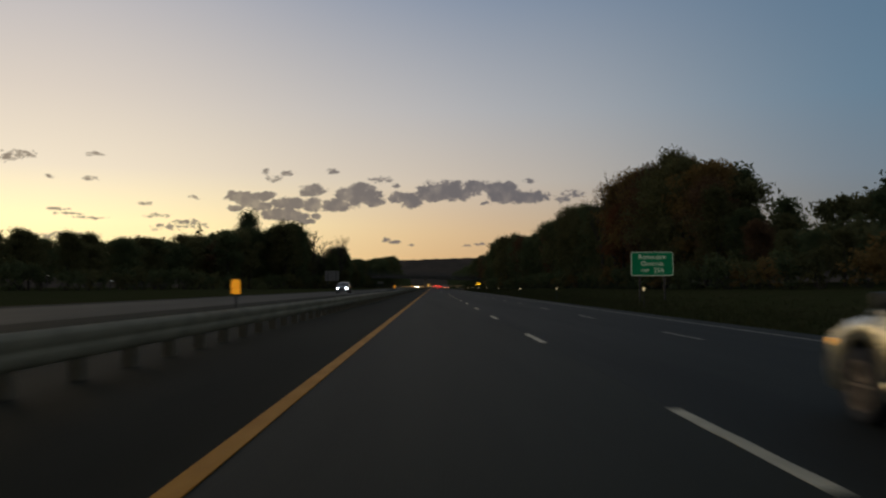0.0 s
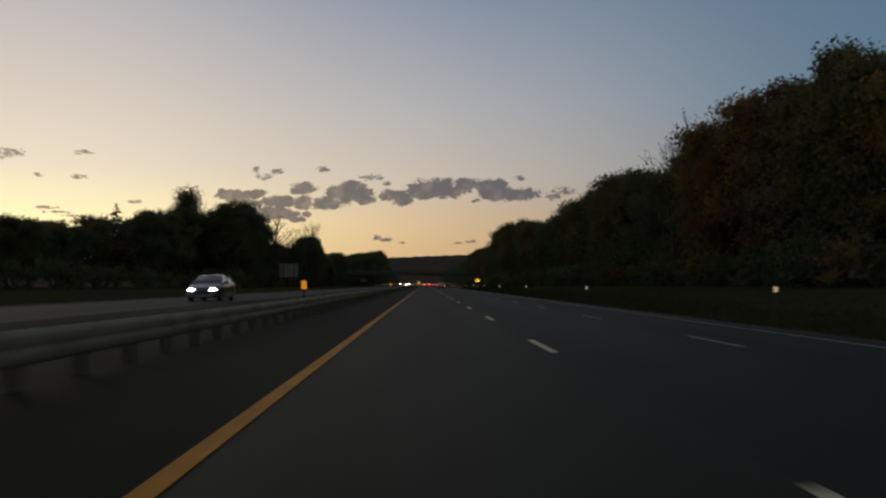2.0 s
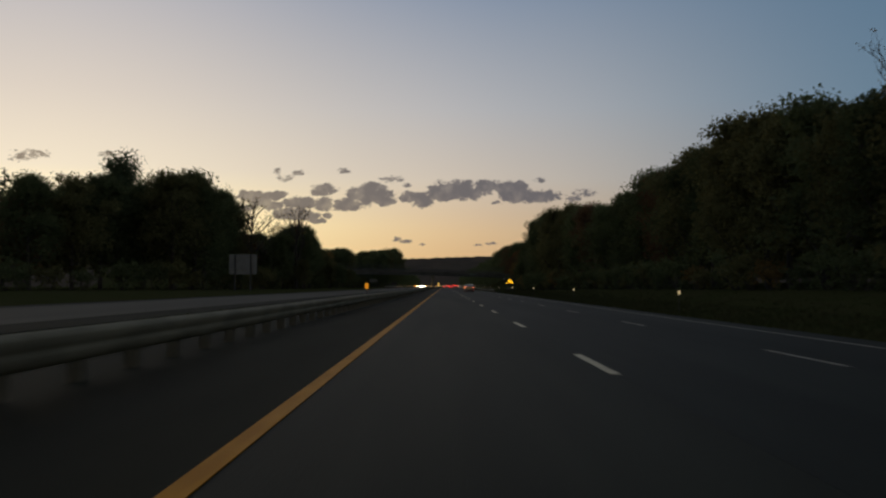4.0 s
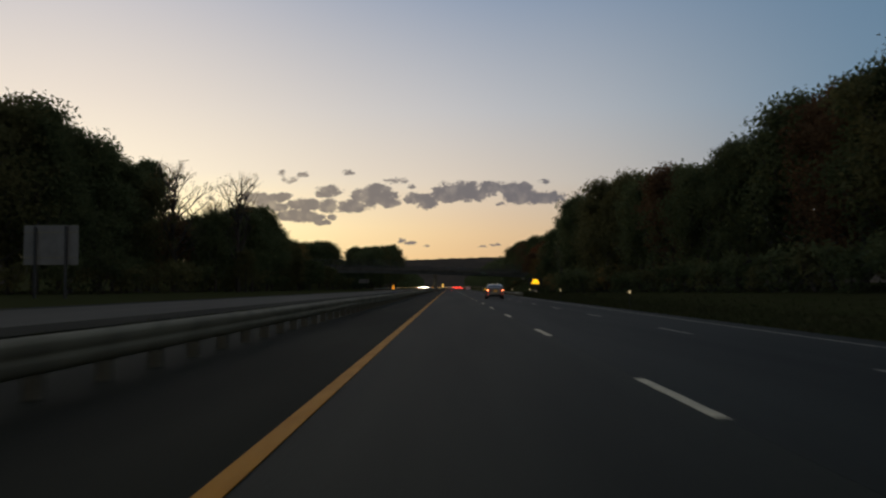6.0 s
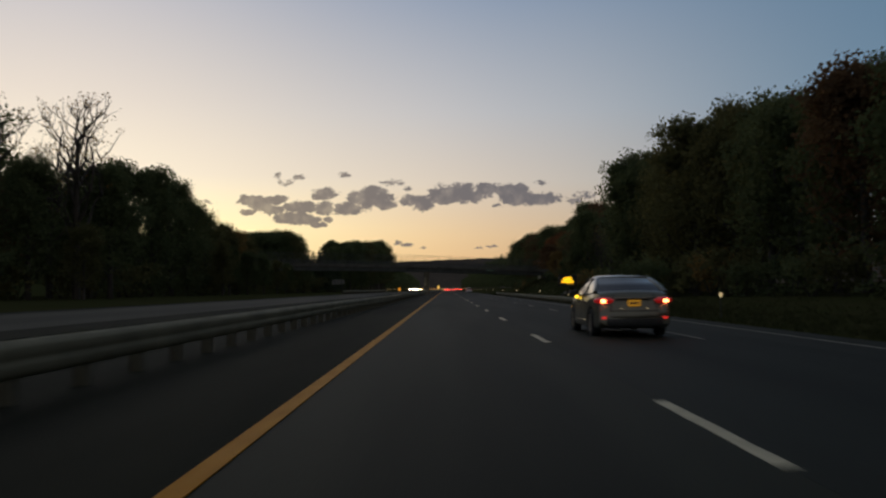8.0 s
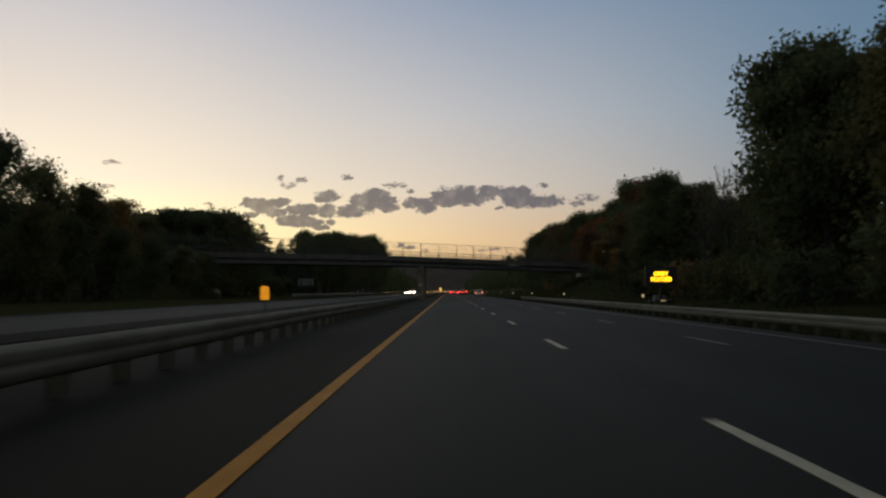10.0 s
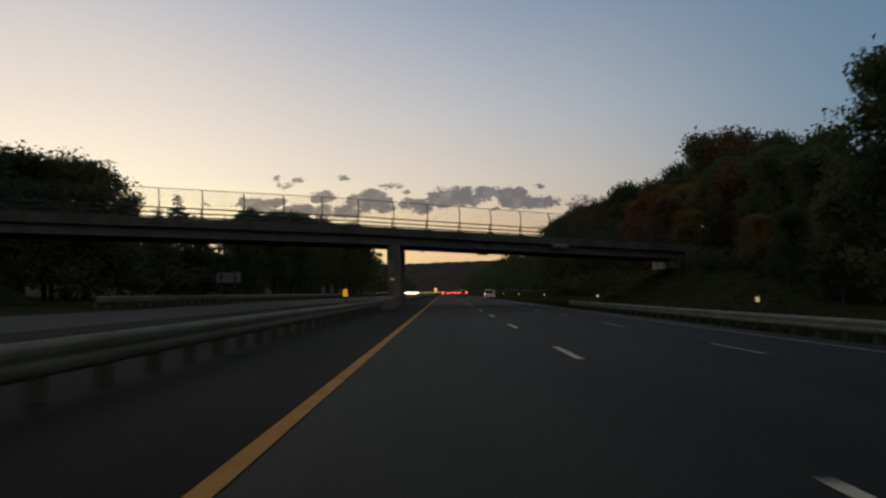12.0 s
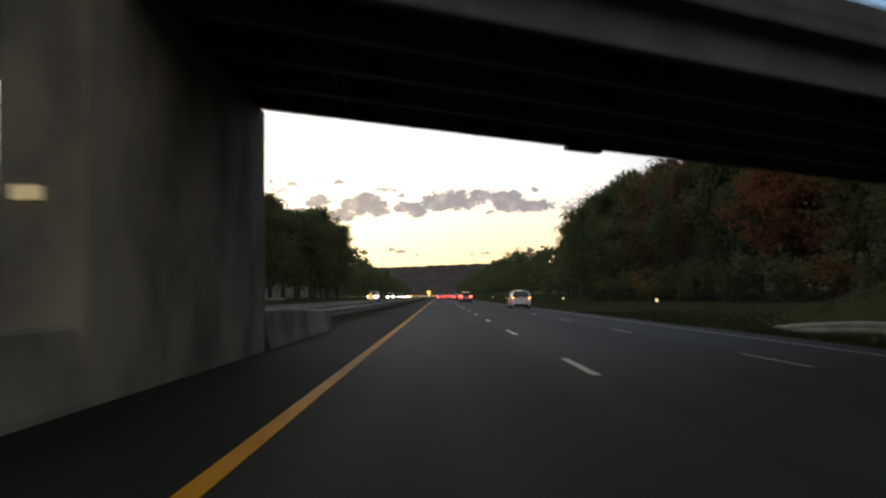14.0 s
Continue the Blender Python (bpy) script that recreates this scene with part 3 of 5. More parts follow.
def exit_sign():
    base = tagged(new("road_sign"), "green exit guide sign with white letters on two posts", "road sign")
    base.matrix_basis = pose(22.9, 86.5, -0.5)
    zc = 3.88
    lift = pose(0, 0, zc)
    part("panel", panel(4.42, 2.5, 0.22, 0.0, 0.03, "sign_white", "sign_border"), base, "white sign border", lift)
    part("face", panel(4.30, 2.38, 0.17, -0.006, 0.004, "sign_green", "sign_face"), base, "green sign face", lift)
    for text, size, x, z in (("Rotterdam", 0.66, 0, 0.70), ("Oneonta", 0.66, 0, 0.02), ("EXIT", 0.42, -0.72, -0.72), ("25A", 0.66, 0.72, -0.70)):
        part("lettering", words(text, size, "sign_white", 0.006), base, "white lettering", pose(x, -0.012, zc + z))
    for x in (-1.3, 1.3):
        part("post", Build().box((x - 0.08, 0.04, -0.3), (x + 0.08, 0.2, zc + 1.15), 0.01).mesh("sign_post", "trim"), base)
    for z in (-0.8, 0.0, 0.8):
        part("stringer", Build().box((-2.1, 0.03, zc + z - 0.04), (2.1, 0.045, zc + z + 0.04)).mesh("stringer", "galvanised"), base)


def sign_from_behind(x, y, wd, ht, zc, group="sign backs"):
    base = tagged(new("road_sign"), "sign for the oncoming lanes seen from its bare back", "road sign", group)
    base.matrix_basis = pose(x, y, 0.05)
    n = max(3, round(wd / 0.75))
    for i in range(n):
        a, b = -wd / 2 + wd * i / n, -wd / 2 + wd * (i + 1) / n - 0.012
        part("board", Build().box((a, 0.0, zc - ht / 2), (b, 0.03, zc + ht / 2), 0.004).mesh("sign_board", "sign_back"), base)
    for s in (-0.28 * wd, 0.28 * wd):
        part("post", Build().box((s - 0.09, -0.2, -0.3), (s + 0.09, -0.04, zc + ht / 2 - 0.1), 0.01).mesh("sign_post", "dark_steel"), base)
    for z in (-0.32 * ht, 0.32 * ht):
        part("stringer", Build().box((-wd / 2 + 0.1, -0.04, zc + z - 0.04), (wd / 2 - 0.1, 0.0, zc + z + 0.04)).mesh("stringer", "galvanised"), base)


exit_sign()
sign_from_behind(-31.2, 257, 4.3, 3.1, 4.55)
sign_from_behind(-31.8, 503, 3.6, 1.5, 3.55)


def message_board():
    base = tagged(new("message_sign"), "portable trailer message sign with lit amber letters", "message sign")
    base.matrix_basis = pose(21.75, 402.4, -0.55)
    zc = 2.95
    part("cabinet", Build().box((-1.62, 0.0, zc - 1.0), (1.62, 0.28, zc + 1.0), 0.03).mesh("cabinet", "dark_steel"), base, "black sign cabinet")
    for text, z in (("OBEY", 0.29), ("POSTED", -0.29)):
        part("lettering", words(text, 0.60, "led", 0.008), base, "lit amber lettering", pose(0, -0.012, zc + z))
    part("mast", Build().box((-0.1, 0.28, 0.55), (0.1, 0.48, zc + 0.5), 0.01).mesh("mast", "dark_steel"), base)
    part("chassis", Build().box((-0.95, -0.6, 0.42), (0.95, 1.4, 0.60), 0.03).mesh("chassis", "dark_steel"), base)
    part("battery_box", Build().box((-0.6, 0.5, 0.60), (0.6, 1.2, 1.05), 0.03).mesh("battery_box", "sign_back"), base)
    part("reflector", Build().box((-0.28, -0.62, 0.48), (0.28, -0.602, 0.56)).mesh("trailer_reflector", "white_reflector"), base, "pale reflector strip")
    for s in (-1, 1):
        wl = Build().cyl((s * 0.98, 0.4, 0.3), (s * 1.2, 0.4, 0.3), 0.32, n=20)
        part("wheel", wl.mesh("trailer_wheel", "tyre"), base)
        part("jack", Build().cyl((s * 0.85, -0.5, -0.05), (s * 0.85, -0.5, 0.5), 0.035).mesh("jack", "galvanised"), base)


message_board()


def warning_sign():
    base = tagged(new("warning_sign"), "glowing amber warning sign on two posts in the median", "road sign")
    base.matrix_basis = pose(-4.8, 850, -0.15)
    part("panel", panel(1.5, 1.4, 0.08, 0.0, 0.05, "warning", "warning_panel"), base, "bright amber sign panel", pose(0, 0, 3.1))
    part("lower_panel", panel(1.1, 0.8, 0.06, 0.0, 0.05, "warning", "warning_lower"), base, "bright amber lower panel", pose(0, 0, 1.75))
    for x in (-0.6, 0.6):
        part("post", Build().box((x - 0.05, 0.06, -0.3), (x + 0.05, 0.16, 3.8), 0.01).mesh("warning_post", "dark_steel"), base)


warning_sign()


# ---- the overpass ----
SKEW, BRIDGE_Y, BRIDGE_D = 0.512, 454.7, 9.8
LEFT_END, RIGHT_END = -62.0, 25.2
bridge = tagged(new("overpass"), "weathered steel girder road bridge with tall curved mesh fence", "bridge")


def deck_z(x):
    return 6.63 - 0.03 * x if x > -8 else 6.87 - 0.012 * (x + 8)


def deck_run(y_in, y_out, z0, z1, name, mat, label=""):
    """A member that follows the bridge: between two offsets behind its front edge and two heights below the kerb's top."""
    xs = np.linspace(LEFT_END, RIGHT_END, 30)
    rings = []
    for x in xs:
        f = BRIDGE_Y + SKEW * x
        t = deck_z(x)
        rings.append([(x, f + y_in, t + z0), (x, f + y_out, t + z0), (x, f + y_out, t + z1), (x, f + y_in, t + z1)])
    return part(name, Build().loft(rings).mesh(name, mat), bridge, label)


deck_run(0.0, 0.45, -0.42, 0.0, "kerb", "deck_concrete", "dark concrete kerb of the bridge")
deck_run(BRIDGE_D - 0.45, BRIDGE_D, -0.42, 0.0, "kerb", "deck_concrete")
deck_run(0.02, BRIDGE_D - 0.02, -0.70, -0.424, "deck_slab", "deck_concrete", "dark concrete deck slab")
for k in range(5):
    y = 0.55 + (BRIDGE_D - 1.4) * k / 4
    deck_run(y + 0.12, y + 0.145, -1.44, -0.704, "girder_web", "girder", "dull painted steel girder")
    deck_run(y, y + 0.28, -1.475, -1.444, "girder_flange", "girder")
for x in np.arange(-44, 25, 6.0):
    f, t = BRIDGE_Y + SKEW * x, deck_z(x)
    part("cross_frame", Build().loft([[(x - 0.02, f + 0.8, t - z), (x + 0.02, f + 0.8, t - z), (x + 0.02, f + BRIDGE_D - 0.9, t - z), (x - 0.02, f + BRIDGE_D - 0.9, t - z)] for z in (1.3, 0.8)]).mesh("cross_frame", "girder"), bridge)

along = Vector((1, SKEW, -0.03)).normalized()
fence_post = Build()
curve = [(0, 0, 0), (0, 0, 1.35), (0, 0.03, 1.7), (0, 0.14, 2.05), (0, 0.34, 2.32)]
fence_post.tube([Vector(p) for p in curve], [0.042] * 5, 8)
fence_post.box((-0.1, -0.06, -0.01), (0.1, 0.1, 0.03))
fence_post_me = fence_post.mesh("fence_post", "dark_steel", True)
rail_post = Build().tube([Vector(p) for p in ((0, 0, 0), (0, 0.05, 0.4), (0, 0, 0.82))], [0.045] * 3, 8).mesh("rail_post_bridge", "dark_steel", True)
turn = math.degrees(math.atan(SKEW))
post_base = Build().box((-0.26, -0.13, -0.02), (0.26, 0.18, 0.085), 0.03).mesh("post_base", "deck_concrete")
for front in (True, False):
    y_off = 0.2 if front else BRIDGE_D - 0.2
    xs = np.arange(-59.47, 24, 2.9) if front else np.arange(-60.2, 24, 2.1)
    for x in xs:
        m = pose(x, BRIDGE_Y + SKEW * x + y_off, deck_z(x), 0, 0, turn if front else turn + 180)
        part("fence_post" if front else "railing_post", fence_post_me if front else rail_post, bridge, at=m)
        if front:
            part("post_base", post_base, bridge, at=m)
            part("railing_post", rail_post, bridge, at=pose(x - 0.12, BRIDGE_Y + SKEW * (x - 0.12) + 0.2, deck_z(x), 0, 0, turn))
    for z, r in ((0.14, 0.02), (0.42, 0.05), (0.80, 0.05)):
        path = [Vector((x, BRIDGE_Y + SKEW * x + y_off + (0.06 if front else -0.06), deck_z(x) + z)) for x in np.linspace(-61, 24.4, 30)]
        part("railing_bar", Build().tube(path, [r] * len(path), 8).mesh("railing_bar", "dark_steel", True), bridge)
    if front:
        for z, dy, r in ((2.32, 0.34, 0.025),):
            path = [Vector((x, BRIDGE_Y + SKEW * x + y_off + dy, deck_z(x) + z)) for x in np.linspace(-61, 24.4, 30)]
            part("top_rail", Build().tube(path, [r] * len(path), 6).mesh("top_rail", "dark_steel", True), bridge)
        mesh_b = Build()
        for x in np.linspace(-61, 24.4, 30):
            for (_, dy, z) in curve:
                mesh_b.v.append((x, BRIDGE_Y + SKEW * x + y_off + dy + 0.03, deck_z(x) + z))
        for s in range(29):
            for i in range(4):
                a = s * 5 + i
                mesh_b.f.append((a, a + 5, a + 6, a + 1))
        part("fence_mesh", mesh_of("fence_mesh", mesh_b.v, mesh_b.f, "chain_link"), bridge, "thin chain-link mesh")

# green sign plate on the girder
plate_m = pose(11.15, BRIDGE_Y + SKEW * 11.15 - 0.06, 5.55, 0, 2, turn)
part("name_plate", panel(2.0, 0.52, 0.05, -0.01, 0.02, "plate_green", "name_plate"), bridge, "small green sign plate with a pale bar", plate_m)
part("plate_bar", panel(1.5, 0.14, 0.02, -0.018, -0.008, "plate_pale", "plate_lettering"), bridge, "unreadable pale lettering", plate_m)

# fitting under the last girder
under_m = pose(3.9, BRIDGE_Y + SKEW * 3.9 + BRIDGE_D - 0.71, deck_z(3.9) - 1.53, 0, 1.7, turn)
part("light_fitting", Build().box((-0.55, -0.12, -0.06), (0.55, 0.12, 0.052), 0.02).mesh("light_fitting", "dark_steel"), bridge, "small dark fitting under the girder", under_m)

# pier, barrier and abutments
pier = tagged(new("bridge_pier"), "weathered concrete wall pier with a rounded nose in the median", "pier")
plan = [(-3.87, 453.2), (-3.87, 462.3), (-4.05, 462.75), (-4.39, 462.9), (-4.85, 462.75), (-5.04, 462.3), (-5.04, 453.3), (-4.98, 453.05), (-4.8, 452.95), (-4.1, 452.95), (-3.92, 453.03)]
wall = Build().loft([[(x, y, z) for x, y in plan] for z in (-0.4, 1.6, 3.4, 5.28)])
part("wall", wall.mesh("pier_wall", "concrete", True), pier)
part("marker", Build().box((-4.72, 452.905, 2.24), (-4.38, 452.945, 2.40), 0.006).mesh("marker", "marker"), pier, "pale clearance marker")
barrier = tagged(new("barrier"), "pale concrete barrier wrapped round the pier", "barrier")


def barrier_run(y0, y1, taper):
    rings = []
    for i in range(9):
        y = y0 + (y1 - y0) * i / 8
        s = i / 8 if taper > 0 else 1 - i / 8
        back = -4.6 - 0.85 * min(1.0, s * 2.2)
        top = 0.66 + 0.19 * min(1.0, 1.4 * s)
        rings.append([(-3.86, y, -0.3), (-3.87, y, 0.02), (-3.93, y, 0.25), (-4.0, y, top - 0.05), (-4.05, y, top), (back, y, top), (back - 0.03, y, top - 0.03), (back - 0.1, y, -0.3)])
    part("wall", Build().loft(rings).mesh("barrier_wall", "concrete"), barrier)


barrier_run(441.6, 452.93, 1)
barrier_run(462.92, 474.0, -1)
abut = tagged(new("abutment"), "pale concrete abutment under the end of the bridge", "abutment", "abutments")
part("wall", Build().box((25.25, 474.0, 2.6), (26.6, 481.4, 4.7), 0.03).mesh("abutment_wall", "concrete"), abut)

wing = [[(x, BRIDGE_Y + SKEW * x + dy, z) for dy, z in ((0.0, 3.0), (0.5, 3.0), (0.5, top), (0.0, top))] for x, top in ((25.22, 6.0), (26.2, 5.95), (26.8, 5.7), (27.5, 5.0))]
part("wing_wall", Build().loft(wing).mesh("wing_wall", "deck_concrete"), abut, "dark concrete end block of the parapet")


def bank(points, name, label):
    """An earth bank: rows of (x, z) at given y, laid as one grassed sheet with a closed underside."""
    b = Build()
    n = len(points[0][1])
    for y, row in points:
        b.v.extend((x, y, z) for x, z in row)
    for s in range(len(points) - 1):
        for i in range(n - 1):
            a = s * n + i
            b.f.append((a, a + 1, a + n + 1, a + n))
    return tagged(part(name, b.mesh(name, "grass", True)), label, "bank", kind="structure")


def bank_row(x0, x1, x2, top, base):
    return [(x0, base), (x0 + (x1 - x0) * 0.5, base + (top - base) * 0.42), (x1, top), (x2, top)]


rows = [(438, bank_row(24.0, 30, 70, -0.3, -0.64)), (450, bank_row(21.0, 27, 70, 1.4, -0.64)), (463, bank_row(16.5, 26, 70, 3.4, -0.64)), (472, bank_row(14.5, 25.2, 70, 3.6, -0.64)),
        (481, bank_row(15.0, 25.2, 70, 3.6, -0.64)), (486, bank_row(18.5, 27, 70, 3.2, -0.64)), (497, bank_row(23, 30, 70, 1.2, -0.64)), (510, bank_row(26, 34, 70, -0.3, -0.64))]
RIGHT_BANK = rows
bank(rows, "bank", "grassed bank rising to the end of the bridge")
rows = [(405, [(-120, 0.2), (-60, 0.2), (-50, 0.2), (-44, 0.0)]), (422, [(-120, 4.5), (-60, 4.5), (-48, 2.5), (-40, 0.0)]), (430, [(-120, 6.2), (-60, 6.2), (-44, 5.0), (-36, -0.1)]),
        (447, [(-120, 6.2), (-60, 6.2), (-42, 5.0), (-35, -0.1)]), (462, [(-120, 4.5), (-60, 4.5), (-48, 2.5), (-38, -0.1)]), (480, [(-120, 0.2), (-60, 0.2), (-50, 0.2), (-44, 0.0)])]
bank(rows, "bank", "dark grassed bank carrying the road up to the bridge")


# ---- trees ----
def branch(b, start, way, length, r, rng, depth, tips, bend=0.25, lift=0.1):
    """A limb of three bent pieces, with smaller ones growing from it."""
    pts, rad, p, d = [start], [r], Vector(start), Vector(way).normalized()
    for i in range(3):
        d = (d + Vector((rng.uniform(-bend, bend), rng.uniform(-bend, bend), rng.uniform(-bend * 0.4, bend) + lift))).normalized()
        p = p + d * (length / 3)
        pts.append(p.copy())
        rad.append(r * (1 - 0.27 * (i + 1)))
    b.tube(pts, rad, 4 if r > 0.09 else 3)
    tips.append(p)
    if depth:
        for i in range(rng.randint(2, 3) + (1 if depth > 1 else 0)):
            s = rng.uniform(0.35, 0.95)
            at = pts[1].lerp(pts[3], s)
            way2 = d + Vector((rng.uniform(-1, 1), rng.uniform(-1, 1), rng.uniform(-0.35, 0.7))) * 0.9
            branch(b, at, way2, length * rng.uniform(0.45, 0.68), r * 0.5, rng, depth - 1, tips, bend, lift)


def leaf_cloud(name, centres, radii, counts, size, mat, rng, flat=0.75):
    """Many single small leaves, gathered in clumps."""
    nr = np.random.RandomState(rng.randint(0, 99999))
    pos = []
    for c, r, n in zip(centres, radii, counts):
        v = nr.normal(size=(n, 3))
        v /= np.linalg.norm(v, axis=1)[:, None] + 1e-6
        v *= (nr.uniform(0.02, 1.0, n) ** 0.7)[:, None] * np.array([r, r, r * flat])
        pos.append(v + np.array(c))
    pos = np.concatenate(pos)
    n = len(pos)
    a = nr.normal(size=(n, 3))
    a /= np.linalg.norm(a, axis=1)[:, None]
    b = np.cross(a, nr.normal(size=(n, 3)))
    b /= np.linalg.norm(b, axis=1)[:, None] + 1e-6
    s = (size * nr.uniform(0.6, 1.3, n))[:, None]
    verts = np.stack([pos - a * s * 0.55, pos + a * s * 0.55 + b * s * 0.12, pos + b * s * 0.62], 1).reshape(-1, 3)
    me = bpy.data.meshes.new(name)
    me.vertices.add(3 * n)
    me.vertices.foreach_set("co", verts.ravel())
    me.loops.add(3 * n)
    me.loops.foreach_set("vertex_index", np.arange(3 * n, dtype=np.int32))
    me.polygons.add(n)
    me.polygons.foreach_set("loop_start", np.arange(0, 3 * n, 3, dtype=np.int32))
    me.materials.append(M[mat])
    me.update()
    me.validate()
    return me


def broadleaf(seed, h, wide, low, leaf, leaves, size=0.42):
    rng = random.Random(seed)
    b, tips = Build(), []
    top = Vector((rng.uniform(-0.4, 0.4), rng.uniform(-0.4, 0.4), 0.72 * h))
    trunk = [Vector((0, 0, -0.4)), Vector((0.1, 0.05, 0.2 * h)), Vector((rng.uniform(-0.3, 0.3), 0, 0.45 * h)), top]
    r = 0.014 * h + 0.06
    b.tube(trunk, [r * 1.25, r, r * 0.7, r * 0.3], 8)
    for i in range(15):
        s = low + (0.97 - low) * i / 14
        z = s * 0.74 * h
        base = Vector((trunk[1].x, 0, z)) if z < 0.45 * h else trunk[2].lerp(top, min(1, (z - 0.45 * h) / (0.27 * h)))
        reach = wide * (0.55 + 0.75 * math.sin(math.pi * min(1, 0.18 + 0.75 * s))) * rng.uniform(0.7, 1.1)
        a = i * 2.4 + rng.uniform(-0.4, 0.4)
        branch(b, base, (math.cos(a), math.sin(a), 0.25 + 0.9 * s), reach * 0.72, r * 0.42, rng, 1, tips, 0.25, 0.12)
    branch(b, top, (0.1, 0, 1), 0.13 * h, r * 0.3, rng, 1, tips, 0.2, 0.2)
    for _ in range(45):     # clumps between neighbouring limbs close the crown
        p = rng.choice(tips)
        q = min(rng.sample(tips, 6), key=lambda t: (t - p).length if t is not p else 99)
        tips.append(p.lerp(q, rng.uniform(0.3, 0.7)))
    radii = [0.086 * h * rng.uniform(0.8, 1.3) + 0.3 for _ in tips]
    for _ in range(32):     # inner fill
        s = rng.uniform(low, 0.88)
        spread = wide * (0.28 if s < 0.65 else 0.2)
        tips.append(Vector((rng.gauss(0, spread), rng.gauss(0, spread), s * h)))
        radii.append(0.11 * h)
    share = [q * q * (0.6 + 1.1 * max(0.0, min(1.3, t.z / h)) ** 2) for t, q in zip(tips, radii)]     # fuller towards the light
    counts = [max(6, int(leaves * q / sum(share))) for q in share]
    return b.mesh("trunk", "bark", True), leaf_cloud("crown", tips, radii, counts, size, leaf, rng)


def bush(seed, h, wide, leaf, leaves):
    rng = random.Random(seed)
    b, tips = Build(), []
    for i in range(9):
        a = i * 0.7 + rng.uniform(-0.2, 0.2)
        branch(b, Vector((0.15 * math.cos(a), 0.15 * math.sin(a), -0.15)), (math.cos(a) * 0.7, math.sin(a) * 0.7, 1.0), h * rng.uniform(0.55, 0.8), 0.05, rng, 1, tips)
    tips += [Vector((rng.gauss(0, wide * 0.4), rng.gauss(0, wide * 0.4), rng.uniform(0.1, 0.6) * h)) for _ in range(12)]
    radii = [0.2 * h * rng.uniform(0.7, 1.3) for _ in tips]
    return b.mesh("stems", "bark", True), leaf_cloud("crown", tips, radii, [leaves // len(tips)] * len(tips), 0.42, leaf, rng)


def bare(seed, h):
    rng = random.Random(seed)
    b, tips = Build(), []
    trunk = [Vector((0, 0, -0.4)), Vector((0.1, 0, 0.25 * h)), Vector((-0.1, 0.1, 0.5 * h)), Vector((0.1, 0, 0.78 * h))]
    b.tube(trunk, [0.30, 0.25, 0.18, 0.08], 8)
    for i in range(18):
        s = 0.3 + 0.68 * i / 17
        z = s * 0.78 * h
        a = i * 2.4 + rng.uniform(-0.5, 0.5)
        branch(b, Vector((0, 0, z)), (math.cos(a), math.sin(a), 0.9 + s), h * (0.38 - 0.22 * s), 0.13, rng, 2, tips, 0.3, 0.12)
    tops = [t for t in tips if rng.random() < 0.5]
    return b.mesh("trunk", "bark", True), leaf_cloud("crown", tops, [0.5] * len(tops), [5] * len(tops), 0.22, "leaf_gold", rng)


def conifer(seed, h, wide, whorls, needles, loose=0.0):
    rng = random.Random(seed)
    b, spots, radii = Build(), [], []
    b.tube([Vector((0, 0, -0.4)), Vector((0, 0, 0.5 * h)), Vector((0.05, 0, 0.985 * h))], [0.012 * h + 0.05, 0.009 * h, 0.02], 7)
    for i in range(whorls):
        s = (i + 0.5) / whorls
        z = h * (0.10 + 0.88 * s)
        reach = wide * (1 - s) ** 0.85 + 0.18
        if loose:
            reach = wide * (0.35 + 0.75 * math.sin(math.pi * (0.15 + 0.75 * s))) * rng.uniform(0.55, 1.15)
        for k in range(5):
            a = i * 1.9 + k * 1.2566 + rng.uniform(-0.3, 0.3)
            z = h * (0.10 + 0.88 * s) + rng.uniform(-0.7, 0.5) * h / whorls
            ln = reach * rng.uniform(0.75, 1.1)
            end = Vector((math.cos(a) * ln, math.sin(a) * ln, z + (0.18 * ln if loose else -0.12 * ln)))
            b.cyl((0, 0, z), end, 0.035, 0.012, 4, cap=False)
            for q in ((0.35, 0.6, 0.85, 1.0) if ln > 0.8 else (0.7,)):
                spots.append(Vector((0, 0, z)).lerp(end, q))
                radii.append(0.26 + 0.13 * ln * (1.2 - 0.5 * q))
    weight = sum(q * q for q in radii)
    return b.mesh("trunk", "bark", True), leaf_cloud("crown", spots, radii, [max(4, int(needles * q * q / weight)) for q in radii], 0.3, "needles", rng, 0.5)


KINDS = {}


def sized(pair, size):
    """Scales a tree's two meshes so that its crown ends at the given height."""
    trunk, crown = pair
    co = np.empty(3 * len(crown.vertices))
    crown.vertices.foreach_get("co", co)
    m = Matrix.Scale(size / float(np.percentile(co[2::3], 99.7)), 4)
    trunk.transform(m), crown.transform(m)
    return (trunk, crown), size


for i, leaf in enumerate(("leaf_green", "leaf_green", "leaf_olive", "leaf_green", "leaf_rust", "leaf_gold", "leaf_olive", "leaf_scarlet")):
    KINDS["oak%d" % i] = sized(broadleaf(11 + i, 22, 5.8 + 0.6 * (i % 3), 0.16 + 0.04 * (i % 2), leaf, 13000, 0.47), 22)
for i, leaf in enumerate(("leaf_green", "leaf_olive", "leaf_rust")):
    KINDS["back%d" % i] = sized(broadleaf(31 + i, 22, 6.2, 0.12, leaf, 2100, 1.0), 22)
for i, leaf in enumerate(("leaf_green", "leaf_olive", "leaf_green", "leaf_gold")):
    KINDS["bush%d" % i] = sized(bush(51 + i, 4.0, 2.4, leaf, 720), 4.0)
for i in range(3):
    KINDS["bare%d" % i] = sized(bare(71 + i, 20), 20)
KINDS["spruce0"] = (conifer(81, 18, 4.2, 34, 17000), 18)
KINDS["spruce1"] = (conifer(82, 18, 5.0, 28, 10000), 18)
